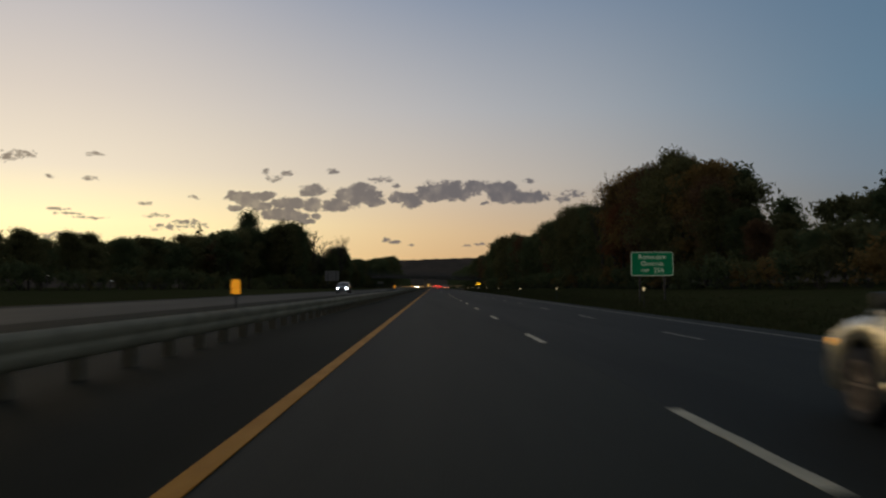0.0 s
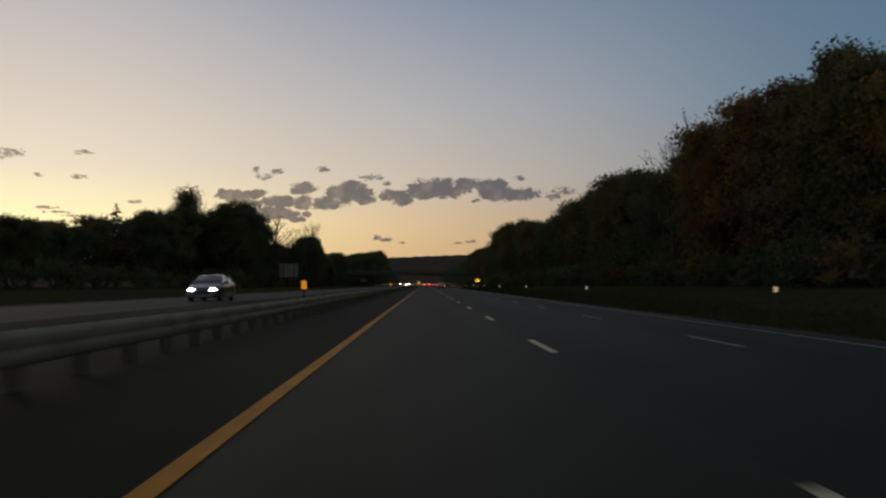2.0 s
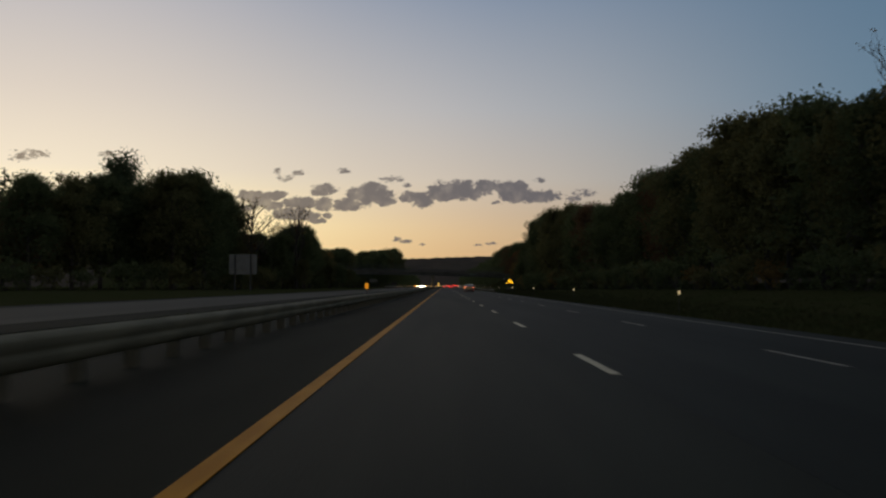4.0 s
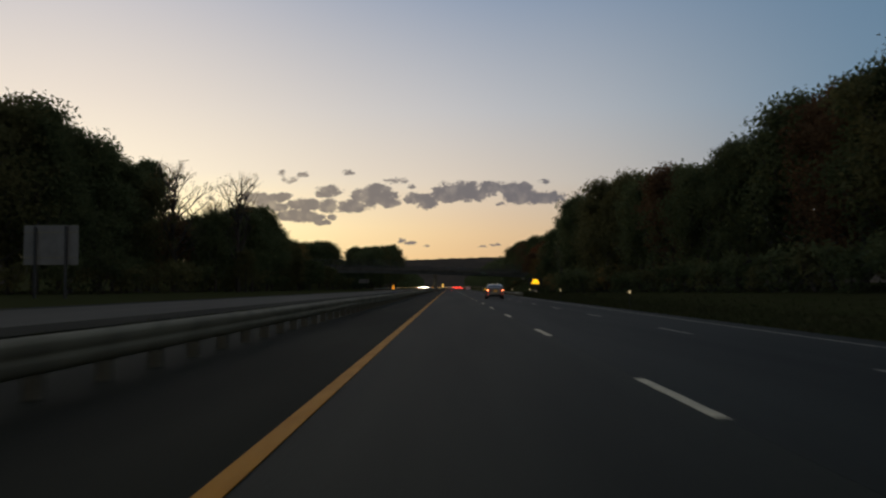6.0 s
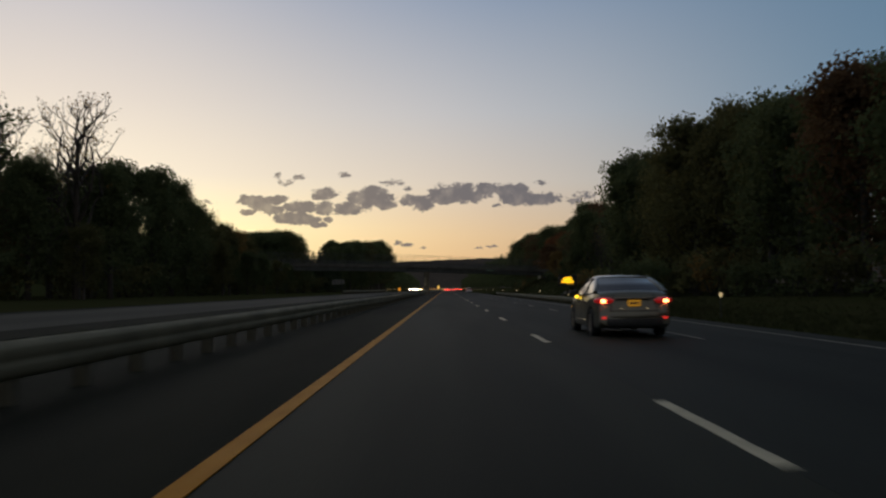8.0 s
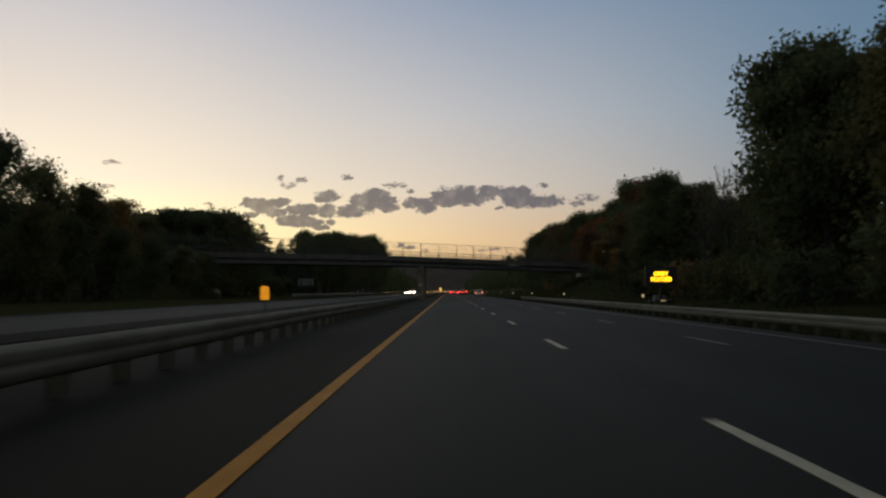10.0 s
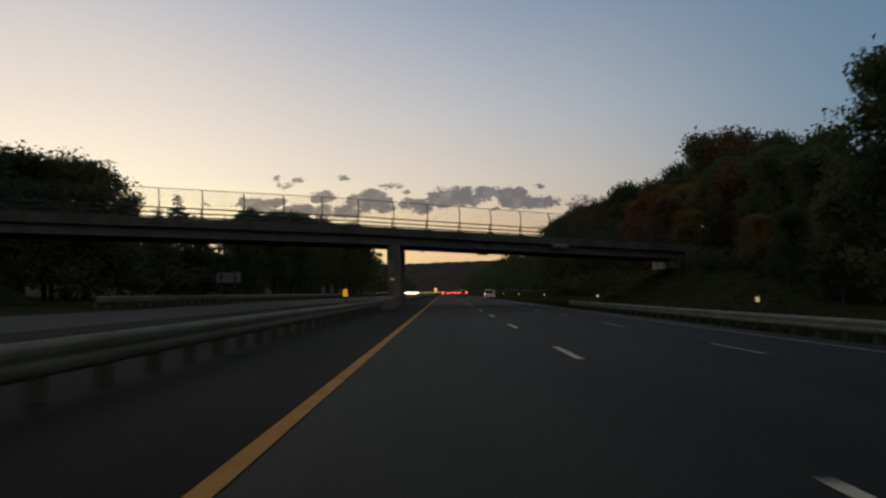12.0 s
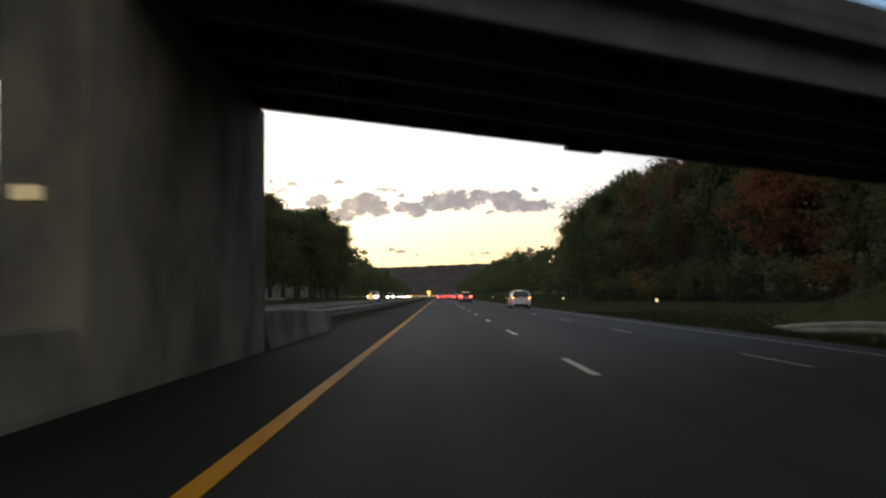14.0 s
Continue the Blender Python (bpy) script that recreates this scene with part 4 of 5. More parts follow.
KINDS["pine0"] = sized(broadleaf(83, 25, 4.8, 0.3, "needles", 9000, 0.5), 25)
KINDS["pine1"] = (conifer(84, 25, 4.4, 17, 7500, 1.0), 25)
WORDS = {"oak": {"leaf_green": "tall leafy broadleaf tree, dark green at dusk", "leaf_olive": "broadleaf tree with olive leaves turning at dusk",
                 "leaf_rust": "broadleaf tree with rust red autumn leaves", "leaf_gold": "broadleaf tree with golden brown autumn leaves", "leaf_scarlet": "broadleaf tree with bright rust autumn leaves"},
         "bush": {"leaf_green": "dark green roadside shrub at the wood's edge", "leaf_olive": "olive roadside shrub at the wood's edge",
                  "leaf_rust": "rusty red roadside shrub at the wood's edge", "leaf_gold": "golden brown roadside shrub at the wood's edge"}}
WORDS["back"] = WORDS["oak"]


def land(x, y):
    z = across(LAND_CUT, x)
    if x < -38 and 405 < y < 480:
        z = max(z, 3.5 * (1 - abs(y - 440) / 40))
    if x > 26 and 440 < y < 505:
        z = max(z, 3.0 * (1 - abs(y - 474) / 36))
    return z


BEHIND = []


def plant(kind, x, y, h, turn=None, wide=1.0):
    if kind.startswith("back"):
        BEHIND.append((kind, x, y, h, wide))
        return None
    (trunk, crown), size = KINDS[kind]
    rng = random.Random("%s %.1f %.1f" % (kind, x, y))
    stem = kind.rstrip("0123456789")
    name = {"oak": "tree", "back": "tree", "bush": "shrub", "bare": "bare_tree", "spruce": "spruce_tree", "pine": "pine_tree"}[stem]
    leaf = crown.materials[0].name
    code = [k for k in ("leaf_green", "leaf_olive", "leaf_rust", "leaf_gold", "leaf_scarlet") if M[k].name == leaf]
    label = {"bare": "half-bare tree with thin twigs and few leaves", "spruce": "dark conical spruce standing among the trees",
             "pine": "tall dark pine with loose layered boughs"}.get(stem) or WORDS[stem][code[0]]
    base = tagged(new(name), label, "shrub" if stem == "bush" else "tree", "shrubs along the wood" if stem == "bush" else "trees along the road")
    s = (h - 0) / size
    base.matrix_basis = pose(x, y, land(x, y) - 0.05, 0, 0, rng.uniform(0, 360) if turn is None else turn) @ Matrix.Diagonal((s * wide, s * wide, s, 1))
    part("trunk", trunk, base)
    part("crown", crown, base)
    return base


def table(y, rows):
    return float(np.interp(y, [r[0] for r in rows], [r[1] for r in rows]))


# wood on the right: distance of its first row from the road, and its height, along the road
RIGHT_X = [(20, 58), (90, 48), (110, 44), (215, 44), (290, 41), (330, 37), (360, 34), (380, 32), (392, 32), (400, 34), (470, 36), (510, 39), (550, 36), (640, 35), (690, 40), (720, 42)]
RIGHT_H = [(20, 6), (104, 7), (118, 12), (130, 18), (140, 22), (150, 24.5), (160, 25.5), (180, 24.3), (195, 21.8), (215, 21.2), (240, 25), (260, 23.5), (278, 23.8), (292, 22.2), (310, 20.0), (330, 20.8), (345, 22.8),
           (362, 24), (380, 22.5), (390, 22.5), (397, 16), (405, 12), (422, 12.5), (436, 14), (450, 13), (470, 14), (484, 16), (494, 17), (501, 18), (507, 18), (516, 18.5), (535, 19.5), (550, 21.5), (600, 22.5), (640, 22.5), (690, 20), (720, 19)]
rng = random.Random(17)
y = 62.0
while y < 720:
    h = table(y, RIGHT_H)
    x = table(y, RIGHT_X)
    red = 0.75 if 110 < y < 200 else 0.6 if 350 < y < 366 else 0.15
    kind = rng.choice(("oak4", "oak5", "oak4", "oak6")) if rng.random() < red else rng.choice(("oak0", "oak1", "oak2", "oak3", "oak6"))
    for first_y, last_y, fixed in ((496, 507, "oak5"), (507, 521, "oak6"), (521, 533, "oak7"), (533, 551, "oak1"), (551, 560, "oak4"), (560, 569, "oak0"), (569, 581, "oak4")):
        if first_y < y < last_y:
            kind = fixed
    plant(kind, x + rng.uniform(-1.2, 1.2), y, h * rng.uniform(0.86, 1.03))
    for near, far, share in ((6, 10, 0.93),):
        xb, yb, kind = x + rng.uniform(near, far), y + rng.uniform(-2, 4), rng.choice(("back0", "back1", "back0", "back2"))
        if yb > 2.3 * xb or yb < 100:
            plant(kind, xb, yb, h * rng.uniform(share - 0.06, share + 0.05))
    BEHIND.append((rng.choice(("bush0", "bush1")), x + rng.uniform(8, 11), y + rng.uniform(-2, 2), rng.uniform(7, 9), 1.1))
    y += rng.uniform(5.2, 7.2) * (1.0 if y < 480 else 1.25)
y = 60.0
while y < 600:
    x = table(y, RIGHT_X) - rng.uniform(4.0, 6.5)
    if not (466 < y < 490):
        plant(rng.choice(("bush0", "bush1", "bush0", "bush2", "bush3")), x, y, rng.uniform(3.2, 5.6))
    y += rng.uniform(3.6, 5.4)
for x, y, h in ((52, 535, 21), (46, 545, 22), (55, 522, 21), (42, 553, 21), (49, 529, 20)):
    plant("back0", x, y, h)
for i in range(12):
    plant(rng.choice(("back0", "back1")), 78 + rng.uniform(-4, 4), 96 + 8 * i, 17.5 + rng.uniform(-1.5, 1.5))
for x, y, h, k in ((31, 401, 15.5, "bare0"), (30.5, 408, 14.5, "bare1"), (30, 414, 13.5, "bare2"), (40.5, 176, 18, "oak7"), (41, 186, 26, "bare1"), (40, 196, 24.5, "bare2"), (30.4, 389, 23, "oak3"), (31.2, 437, 18, "oak3"), (33, 431, 15, "oak0"), (26.2, 461, 3.2, "bush0"), (27.0, 465, 3.4, "bush1"), (25.4, 468, 2.6, "bush2"), (26.5, 471, 2.4, "bush0"), (29, 441, 9, "oak6"), (28, 448, 7, "oak0"), (28.5, 455, 6.5, "oak5"), (29.5, 461, 6, "oak1"), (39.5, 531, 19, "oak4"), (43, 519, 18, "oak5"), (47.5, 529, 28.5, "oak3"), (50.5, 522, 27.5, "oak4"), (54, 514, 25, "oak0"), (58, 505, 23.8, "oak1"), (45, 536, 24, "oak0"), (41, 539, 21.5, "oak1"), (37.5, 549, 22.5, "oak0"), (31, 484, 9, "oak5"), (29.5, 491, 12, "oak4")):
    plant(k, x, y, h)

# trees on the left: low ones far back, a tall stand, then a looser edge up to the bridge and past it
LEFT = [(-62, 252, 17.5, "oak0"), (-60, 262, 18.5, "oak2"), (-60, 273, 20, "oak1"), (-56, 283, 20.4, "oak3"), (-65.8, 297, 28, "pine0"), (-48.5, 289, 23, "oak0"),
        (-50, 301, 22, "oak1"), (-51, 312, 21.5, "oak3"), (-53, 323, 21.5, "oak0"), (-55, 334, 21, "oak1"), (-64, 344, 25, "oak1"), (-76, 271, 21.5, "spruce1"), (-48.8, 339, 23.5, "bare0"), (-37.7, 340.4, 21.6, "bare1"), (-40.5, 336, 14, "oak0"), (-36.5, 346, 14.5, "oak3"), (-35.5, 337, 7.5, "oak2"), (-46, 352, 18, "bare2"),
        (-50, 281, 22, "oak2"), (-55, 296, 22.5, "oak6"), (-56, 311, 26.5, "pine1"), (-69, 366, 26, "oak0"), (-62, 363, 27, "oak1"), (-52, 330, 19, "oak2"), (-43, 356, 16.5, "oak3"), (-43, 365, 18, "oak0")]
LEFT_B = [(-42, 374, 18.5, "oak1"), (-42, 383, 18, "oak3"), (-43, 394, 16, "oak0"), (-43, 404, 14.5, "oak2"), (-42, 413, 13, "oak6"),
        (-42, 422, 11.5, "oak5"), (-42, 432, 9.5, "oak2"), (-37, 398, 8.5, "oak1"), (-36, 407, 8, "oak0"), (-35, 416, 8, "oak3"),
        (-34, 424, 7, "oak2"), (-33.5, 431, 6.5, "oak0"), (-36, 390, 9, "oak6")]
LEFT_C = [(-42, 443, 11, "oak0"), (-42, 453, 12.5, "oak1"), (-42.5, 479, 16.5, "oak1"), (-41, 486, 13.5, "oak3"), (-45, 474, 17, "pine1"),
        (-49, 471, 15.5, "oak0"), (-47, 480, 16, "pine0"), (-42, 463, 14.5, "oak3"), (-42, 473, 16, "oak2")]
LEFT_D = [(-46.3, 524.6, 18.3, "spruce0"), (-40.5, 553, 18.4, "oak0"), (-42, 502, 13, "spruce1"), (-47, 520, 12, "oak1"), (-45, 512, 14, "spruce0"), (-44, 533, 14, "spruce0"),
        (-41.5, 538, 15.5, "spruce1"), (-30, 553, 11, "oak1"), (-37.5, 540, 15.5, "oak0"), (-38, 507, 13, "spruce0"), (-37, 520, 12, "spruce1"),
        (-36, 526, 11.5, "spruce0"), (-33, 545, 16, "oak3"), (-36, 556, 18, "oak1"), (-34, 566, 19, "oak0")]
for x, y, h, k in LEFT + LEFT_B + LEFT_C + LEFT_D:
    plant(k, x, y, h, wide=1.5 if k.startswith("bare") else 1.4 if (k.startswith("spruce") and y > 490) or 440 < y < 480 else 1.0)
for x, y, h in ((-47, 447, 11.5), (-47, 457, 13), (-48, 467, 15)):
    plant("back0", x, y, h, wide=1.5)
rng = random.Random(29)
y = 118.0
while y < 262:
    h = table(y, [(118, 9.6), (150, 10), (190, 12), (230, 12.5), (262, 16)])
    plant(rng.choice(("oak0", "oak2", "oak1", "oak6")), -74 + rng.uniform(-3, 3), y, h * rng.uniform(0.85, 1.1), wide=1.25)
    plant(rng.choice(("back0", "back1")), -84 + rng.uniform(-3, 3), y + 3, h * rng.uniform(0.9, 1.12), wide=1.25)
    y += rng.uniform(6, 8.5)
y = 255.0
while y < 470:
    h = table(y, [(255, 17), (275, 18.5), (300, 22), (338, 21), (344, 13), (352, 13), (362, 16.5), (385, 16.5), (400, 12), (430, 11.5), (470, 13)])
    x = table(y, [(255, -66), (345, -66), (365, -54), (470, -53)])
    plant(rng.choice(("back0", "back1", "back0", "back2")), x + rng.uniform(-2, 2), y, h * rng.uniform(0.9, 1.0), wide=1.3)
    plant(rng.choice(("back0", "back1")), x - 9 + rng.uniform(-2, 2), y + 3, h * rng.uniform(0.9, 1.0))
    y += rng.uniform(5.5, 8)
y = 575.0
while y < 730:
    plant(rng.choice(("oak0", "oak1", "oak2", "oak3")), -35 + rng.uniform(-1.5, 1.5), y, table(y, [(575, 19), (640, 22), (680, 26), (730, 24)]) * rng.uniform(0.92, 1.03))
    plant(rng.choice(("back0", "back1")), -44 + rng.uniform(-2, 2), y + 3, table(y, [(575, 19), (680, 24), (730, 24)]))
    y += rng.uniform(7, 9)
y = 482.0
while y < 575:
    plant(rng.choice(("back0", "back1")), -58 + rng.uniform(-3, 3), y, rng.uniform(9, 10.5), wide=1.8)
    plant(rng.choice(("back0", "back1")), -47 + rng.uniform(-2, 2), y + 3, rng.uniform(7.5, 9), wide=2.1)
    y += rng.uniform(5, 6.5)
y = 120.0
while y < 600:
    x = table(y, [(120, -66), (240, -58), (280, -44), (330, -42), (365, -39.5), (430, -40), (480, -41), (600, -33)]) + rng.uniform(-1.5, 1.5)
    if not (430 < y < 448):
        plant(rng.choice(("bush0", "bush1", "bush0", "bush1", "bush2")), x, y, rng.uniform(3.0, 5.5))
    y += rng.uniform(4.2, 6.2)

# the rows behind, joined into one mass of leaves
clouds, slots = [], []
rng = random.Random(77)
for kind, x, y, h, wide in BEHIND:
    (trunk, crown), size = KINDS[kind]
    s, a = h / size, rng.uniform(0, 6.28)
    co = np.empty(3 * len(crown.vertices))
    crown.vertices.foreach_get("co", co)
    co = co.reshape(-1, 3) * np.array([s * wide, s * wide, s])
    clouds.append(np.stack([co[:, 0] * math.cos(a) - co[:, 1] * math.sin(a) + x, co[:, 0] * math.sin(a) + co[:, 1] * math.cos(a) + y, co[:, 2] + land(x, y) - 0.05], 1))
    slots.append(np.full(len(co) // 3, int(kind[-1]), dtype=np.int32))
co = np.concatenate(clouds)
n = len(co) // 3
mass = bpy.data.meshes.new("woods")
mass.vertices.add(3 * n)
mass.vertices.foreach_set("co", co.ravel())
mass.loops.add(3 * n)
mass.loops.foreach_set("vertex_index", np.arange(3 * n, dtype=np.int32))
mass.polygons.add(n)
mass.polygons.foreach_set("loop_start", np.arange(0, 3 * n, 3, dtype=np.int32))
for k in ("leaf_green", "leaf_olive", "leaf_rust"):
    mass.materials.append(M[k])
mass.polygons.foreach_set("material_index", np.concatenate(slots))
mass.update()
mass.validate()
tagged(part("woods", mass), "dense dark foliage of the trees behind the first row", "woods", kind="stuff")

# far woods on both sides of the road
rng = random.Random(41)
spots, radii = [], []
for side in (-1, 1):
    y = 725.0
    while y < 2600:
        for row in range(2):
            x = side * ((38 if side < 0 else 42) + 9 * row + rng.uniform(-2, 2)) + (-0.02 if side < 0 else 0.004) * (y - 700)
            h = rng.uniform(17, 23) if side < 0 else table(y, [(725, 18), (830, 19), (900, 25), (1100, 26), (2600, 24)]) * rng.uniform(0.9, 1.08)
            for _ in range(9):
                spots.append((x + rng.gauss(0, 2.6), y + rng.gauss(0, 3), 1.5 + h * rng.uniform(0.08, 0.95)))
                radii.append(rng.uniform(2.0, 3.4))
        y += rng.uniform(8, 11) * (1 if y < 1300 else 1.8)
woods = part("far_woods", leaf_cloud("far_woods", spots, radii, [30] * len(spots), 1.5, "leaf_green", rng))
tagged(woods, "distant dark woods along both sides of the road", "woods", kind="stuff")


# ---- vehicles ----
def smooth_line(u, rows):
    """Value at u along rows of (u, value), eased between them."""
    for (a, p), (b, q) in zip(rows, rows[1:]):
        if u <= b:
            t = max(0.0, min(1.0, (u - a) / (b - a)))
            return p + (q - p) * (0.5 * t + 0.5 * t * t * (3 - 2 * t))
    return rows[-1][1]


SHAPES = {
    "sedan": dict(L=4.52, W=1.80, H=1.47, top=[(0, 0.60), (0.012, 0.82), (0.03, 1.0), (0.06, 1.07), (0.16, 1.06), (0.5, 0.98), (0.72, 0.96), (0.86, 0.86), (0.95, 0.74), (0.985, 0.6), (1, 0.46)],
                  roof=[(0.09, 0.0), (0.18, 0.55), (0.29, 0.95), (0.42, 1.0), (0.54, 0.96), (0.63, 0.6), (0.745, 0.0)]),
    "hatch": dict(L=4.42, W=1.75, H=1.48, top=[(0, 0.58), (0.012, 0.85), (0.03, 1.0), (0.10, 1.04), (0.5, 0.99), (0.73, 0.96), (0.86, 0.88), (0.95, 0.77), (0.985, 0.62), (1, 0.46)],
                  roof=[(0.02, 0.0), (0.08, 0.55), (0.16, 0.93), (0.40, 1.0), (0.54, 0.96), (0.64, 0.58), (0.76, 0.0)]),
    "suv": dict(L=4.70, W=1.88, H=1.70, top=[(0, 0.62), (0.012, 0.9), (0.03, 1.08), (0.10, 1.12), (0.5, 1.08), (0.74, 1.06), (0.88, 0.99), (0.95, 0.88), (0.985, 0.7), (1, 0.5)],
                roof=[(0.015, 0.0), (0.05, 0.5), (0.10, 0.92), (0.35, 1.0), (0.56, 0.97), (0.65, 0.6), (0.77, 0.0)]),
}
AXLES = (0.205, 0.80)


def wheel_meshes():
    tyre, n = Build(), 28
    prof = [(0.215, -0.09), (0.27, -0.105), (0.31, -0.095), (0.322, -0.06), (0.324, 0.0), (0.322, 0.06), (0.31, 0.095), (0.27, 0.105), (0.215, 0.09)]
    rings = []
    for i in range(n + 1):
        a = 2 * math.pi * i / n
        rings.append([(s, r * math.cos(a), r * math.sin(a)) for r, s in prof])
    tyre.loft(rings, cap=False)
    rim = Build()
    lip = []
    for i in range(n + 1):
        a = 2 * math.pi * i / n
        lip.append([(s, r * math.cos(a), r * math.sin(a)) for r, s in ((0.218, 0.07), (0.218, 0.095), (0.200, 0.095), (0.192, 0.05))])
    rim.loft(lip, cap=False)
    for k in range(10):
        a = 2 * math.pi * k / 10
        c, s = math.cos(a), math.sin(a)
        c2, s2 = -s * 0.018, c * 0.018
        rim.loft([[(x, r * c + w_ * c2, r * s + w_ * s2) for x, w_ in ((0.03, -1), (0.03, 1), (d, 0.8), (d, -0.8))] for r, d in ((0.03, 0.085), (0.12, 0.075), (0.205, 0.088))])
    rim.cyl((0.02, 0, 0), (0.092, 0, 0), 0.055, 0.045, 16)
    rim.cyl((-0.02, 0, 0), (0.02, 0, 0), 0.205, 0.205, 20)
    return tyre.mesh("tyre", "tyre", True), rim.mesh("rim", "rim", True)


TYRE, RIM = wheel_meshes()


def car(shape, paint, label, x, y, heading=0.0, rear="tail_on", front="lens", z=None, plate=True, lamps=True, indicator=False):
    """A car that stands with its middle at (x, y), driving towards +y at heading 0."""
    g = SHAPES[shape]
    L, W, H = g["L"], g["W"], g["H"]
    base = tagged(new("car"), label, "car", "traffic on the motorway")
    base.matrix_basis = pose(x, y, across(ROAD_CUT, x) if z is None else z, 0, 0, heading)

    def half(u):
        return W / 2 * (0.80 + 0.20 * math.sin(math.pi * min(1, max(0, 0.06 + 0.9 * u))) ** 0.35) * (1 - 0.10 * max(0, (u - 0.93) / 0.07) ** 2)

    def under(u):
        yy = (u - 0.5) * L
        z0 = 0.21 + 0.10 * max(0, (0.06 - u) / 0.06) + 0.03 * max(0, (u - 0.95) / 0.05)
        for a in AXLES:
            d = abs(yy - (a - 0.5) * L)
            if d < 0.385:
                z0 = max(z0, 0.325 + math.sqrt(0.385 ** 2 - d * d) * 0.98)
        return z0

    us = sorted(set([0, 0.004, 0.012, 0.022, 0.035, 0.06, 0.09] + [i / 40 for i in range(4, 39)] + [0.965, 0.98, 0.99, 0.996, 1.0]
                    + [a + (0.385 / L) * math.sin(math.pi * (k / 12 - 0.5)) for a in AXLES for k in range(13)]
                    + [a + s * 0.386 / L for a in AXLES for s in (-1, 1)]))
    rings = []
    for u in us:
        t, b0, hw = smooth_line(u, g["top"]), under(u), half(u)
        b0 = min(b0, t - 0.06)
        yy = (u - 0.5) * L
        shelf = b0 + (t - b0) * 0.62
        pts = [(0.0, b0), (0.82, b0), (0.965, b0 + 0.015), (0.985, b0 + 0.05 * (t - b0) + 0.01), (1.0, b0 + (t - b0) * 0.35), (0.992, shelf), (0.972, shelf + (t - shelf) * 0.35), (0.93, t - 0.05 * (t - b0)), (0.86, t - 0.012), (0.5, t + 0.012), (0.0, t + 0.02)]
        ring = [(hw * a, yy, zz) for a, zz in pts] + [(-hw * a, yy, zz) for a, zz in reversed(pts[1:-1])]
        rings.append(ring)
    body = part("body", Build().loft(rings).mesh("car_body", paint, True), base, "glossy painted body shell")

    # cabin: dark glass, with a painted roof and pillars over it
    roof = g["roof"]
    u0, u1 = roof[0][0], roof[-1][0]
    cab, shell = [], []
    for i in range(23):
        u = u0 + (u1 - u0) * i / 22
        k = max(0.0, smooth_line(u, roof))
        belt = smooth_line(u, g["top"]) - 0.03
        t = belt + (H - 0.015 - belt) * k
        wb, wt = half(u) * 0.93, W / 2 * (0.93 - 0.24 * k)
        yy = (u - 0.5) * L
        ring = [(wb, yy, belt), (wb - (wb - wt) * 0.5, yy, belt + (t - belt) * 0.55), (wt, yy, t - 0.05 * k), (wt - 0.09, yy, t), (0, yy, t + 0.02 * k)]
        cab.append(ring + [(-a, b, c) for a, b, c in reversed(ring[:-1])] + [(0, yy, belt)])
        if 0.86 < k:
            shell.append([(wt + 0.012, yy, t - 0.075), (wt + 0.012, yy, t - 0.04), (wt - 0.085, yy, t + 0.012), (0, yy, t + 0.034), (-wt + 0.085, yy, t + 0.012), (-wt - 0.012, yy, t - 0.04), (-wt - 0.012, yy, t - 0.075),
                          (-wt + 0.05, yy, t - 0.02), (0, yy, t + 0.0), (wt - 0.05, yy, t - 0.02)])
    part("window", Build().loft(cab).mesh("cabin_glass", "glass", True), base, "dark tinted cabin glass")
    part("roof", Build().loft(shell).mesh("roof", paint, True), base)

    def cabin_point(u, side, k):
        belt = smooth_line(u, g["top"]) - 0.03
        kk = max(0.0, smooth_line(u, roof))
        t = belt + (H - 0.015 - belt) * kk
        wb, wt = half(u) * 0.93, W / 2 * (0.93 - 0.24 * kk)
        wm = wb - (wb - wt) * 0.5
        zz = belt + (t - 0.05 * kk - belt) * k
        return Vector((side * ((wb + (wm - wb) * k / 0.55 if k < 0.55 else wm + (wt - wm) * (k - 0.55) / 0.45)), (u - 0.5) * L, zz))

    for side in (-1, 1):
        ua = [r[0] for r in roof]
        front_edge = [cabin_point(u1 - (u1 - ua[4]) * q, side, 1.0) for q in (0.02, 0.3, 0.6, 1.0)]
        part("pillar", Build().tube(front_edge, [0.035, 0.034, 0.034, 0.036], 6).mesh("pillar", paint, True), base)
        mid = u0 + (u1 - u0) * 0.47
        part("pillar", Build().tube([cabin_point(mid, side, 0.0), cabin_point(mid, side, 0.55), cabin_point(mid, side, 1.0)], [0.04, 0.036, 0.036], 6).mesh("pillar", "trim", True), base)
        rear_edge = [cabin_point(u0 + (ua[2] - u0) * q, side, 1.0) for q in (0.05, 0.4, 0.7, 1.0)]
        part("pillar", Build().tube(rear_edge, [0.05, 0.06, 0.06, 0.05], 6).mesh("pillar", paint, True), base)
        belt = [cabin_point(u0 + (u1 - u0) * q, side, 0.0) + Vector((side * 0.012, 0, 0.012)) for q in np.linspace(0.12, 0.93, 10)]
        part("belt_trim", Build().tube(belt, [0.012] * 10, 5).mesh("belt_trim", "trim", True), base)
        # mirror, handles, sill
        uq = u1 - 0.10
        mp = cabin_point(uq, side, 0.0) + Vector((side * 0.13, -0.05, 0.10))
        mirror = Build().box((mp.x - 0.1, mp.y - 0.05, mp.z - 0.07), (mp.x + 0.1, mp.y + 0.05, mp.z + 0.08), 0.035)
        mirror.box((min(mp.x - side * 0.2, mp.x - side * 0.02), mp.y - 0.03, mp.z - 0.10), (max(mp.x - side * 0.2, mp.x - side * 0.02), mp.y + 0.03, mp.z - 0.03), 0.01)
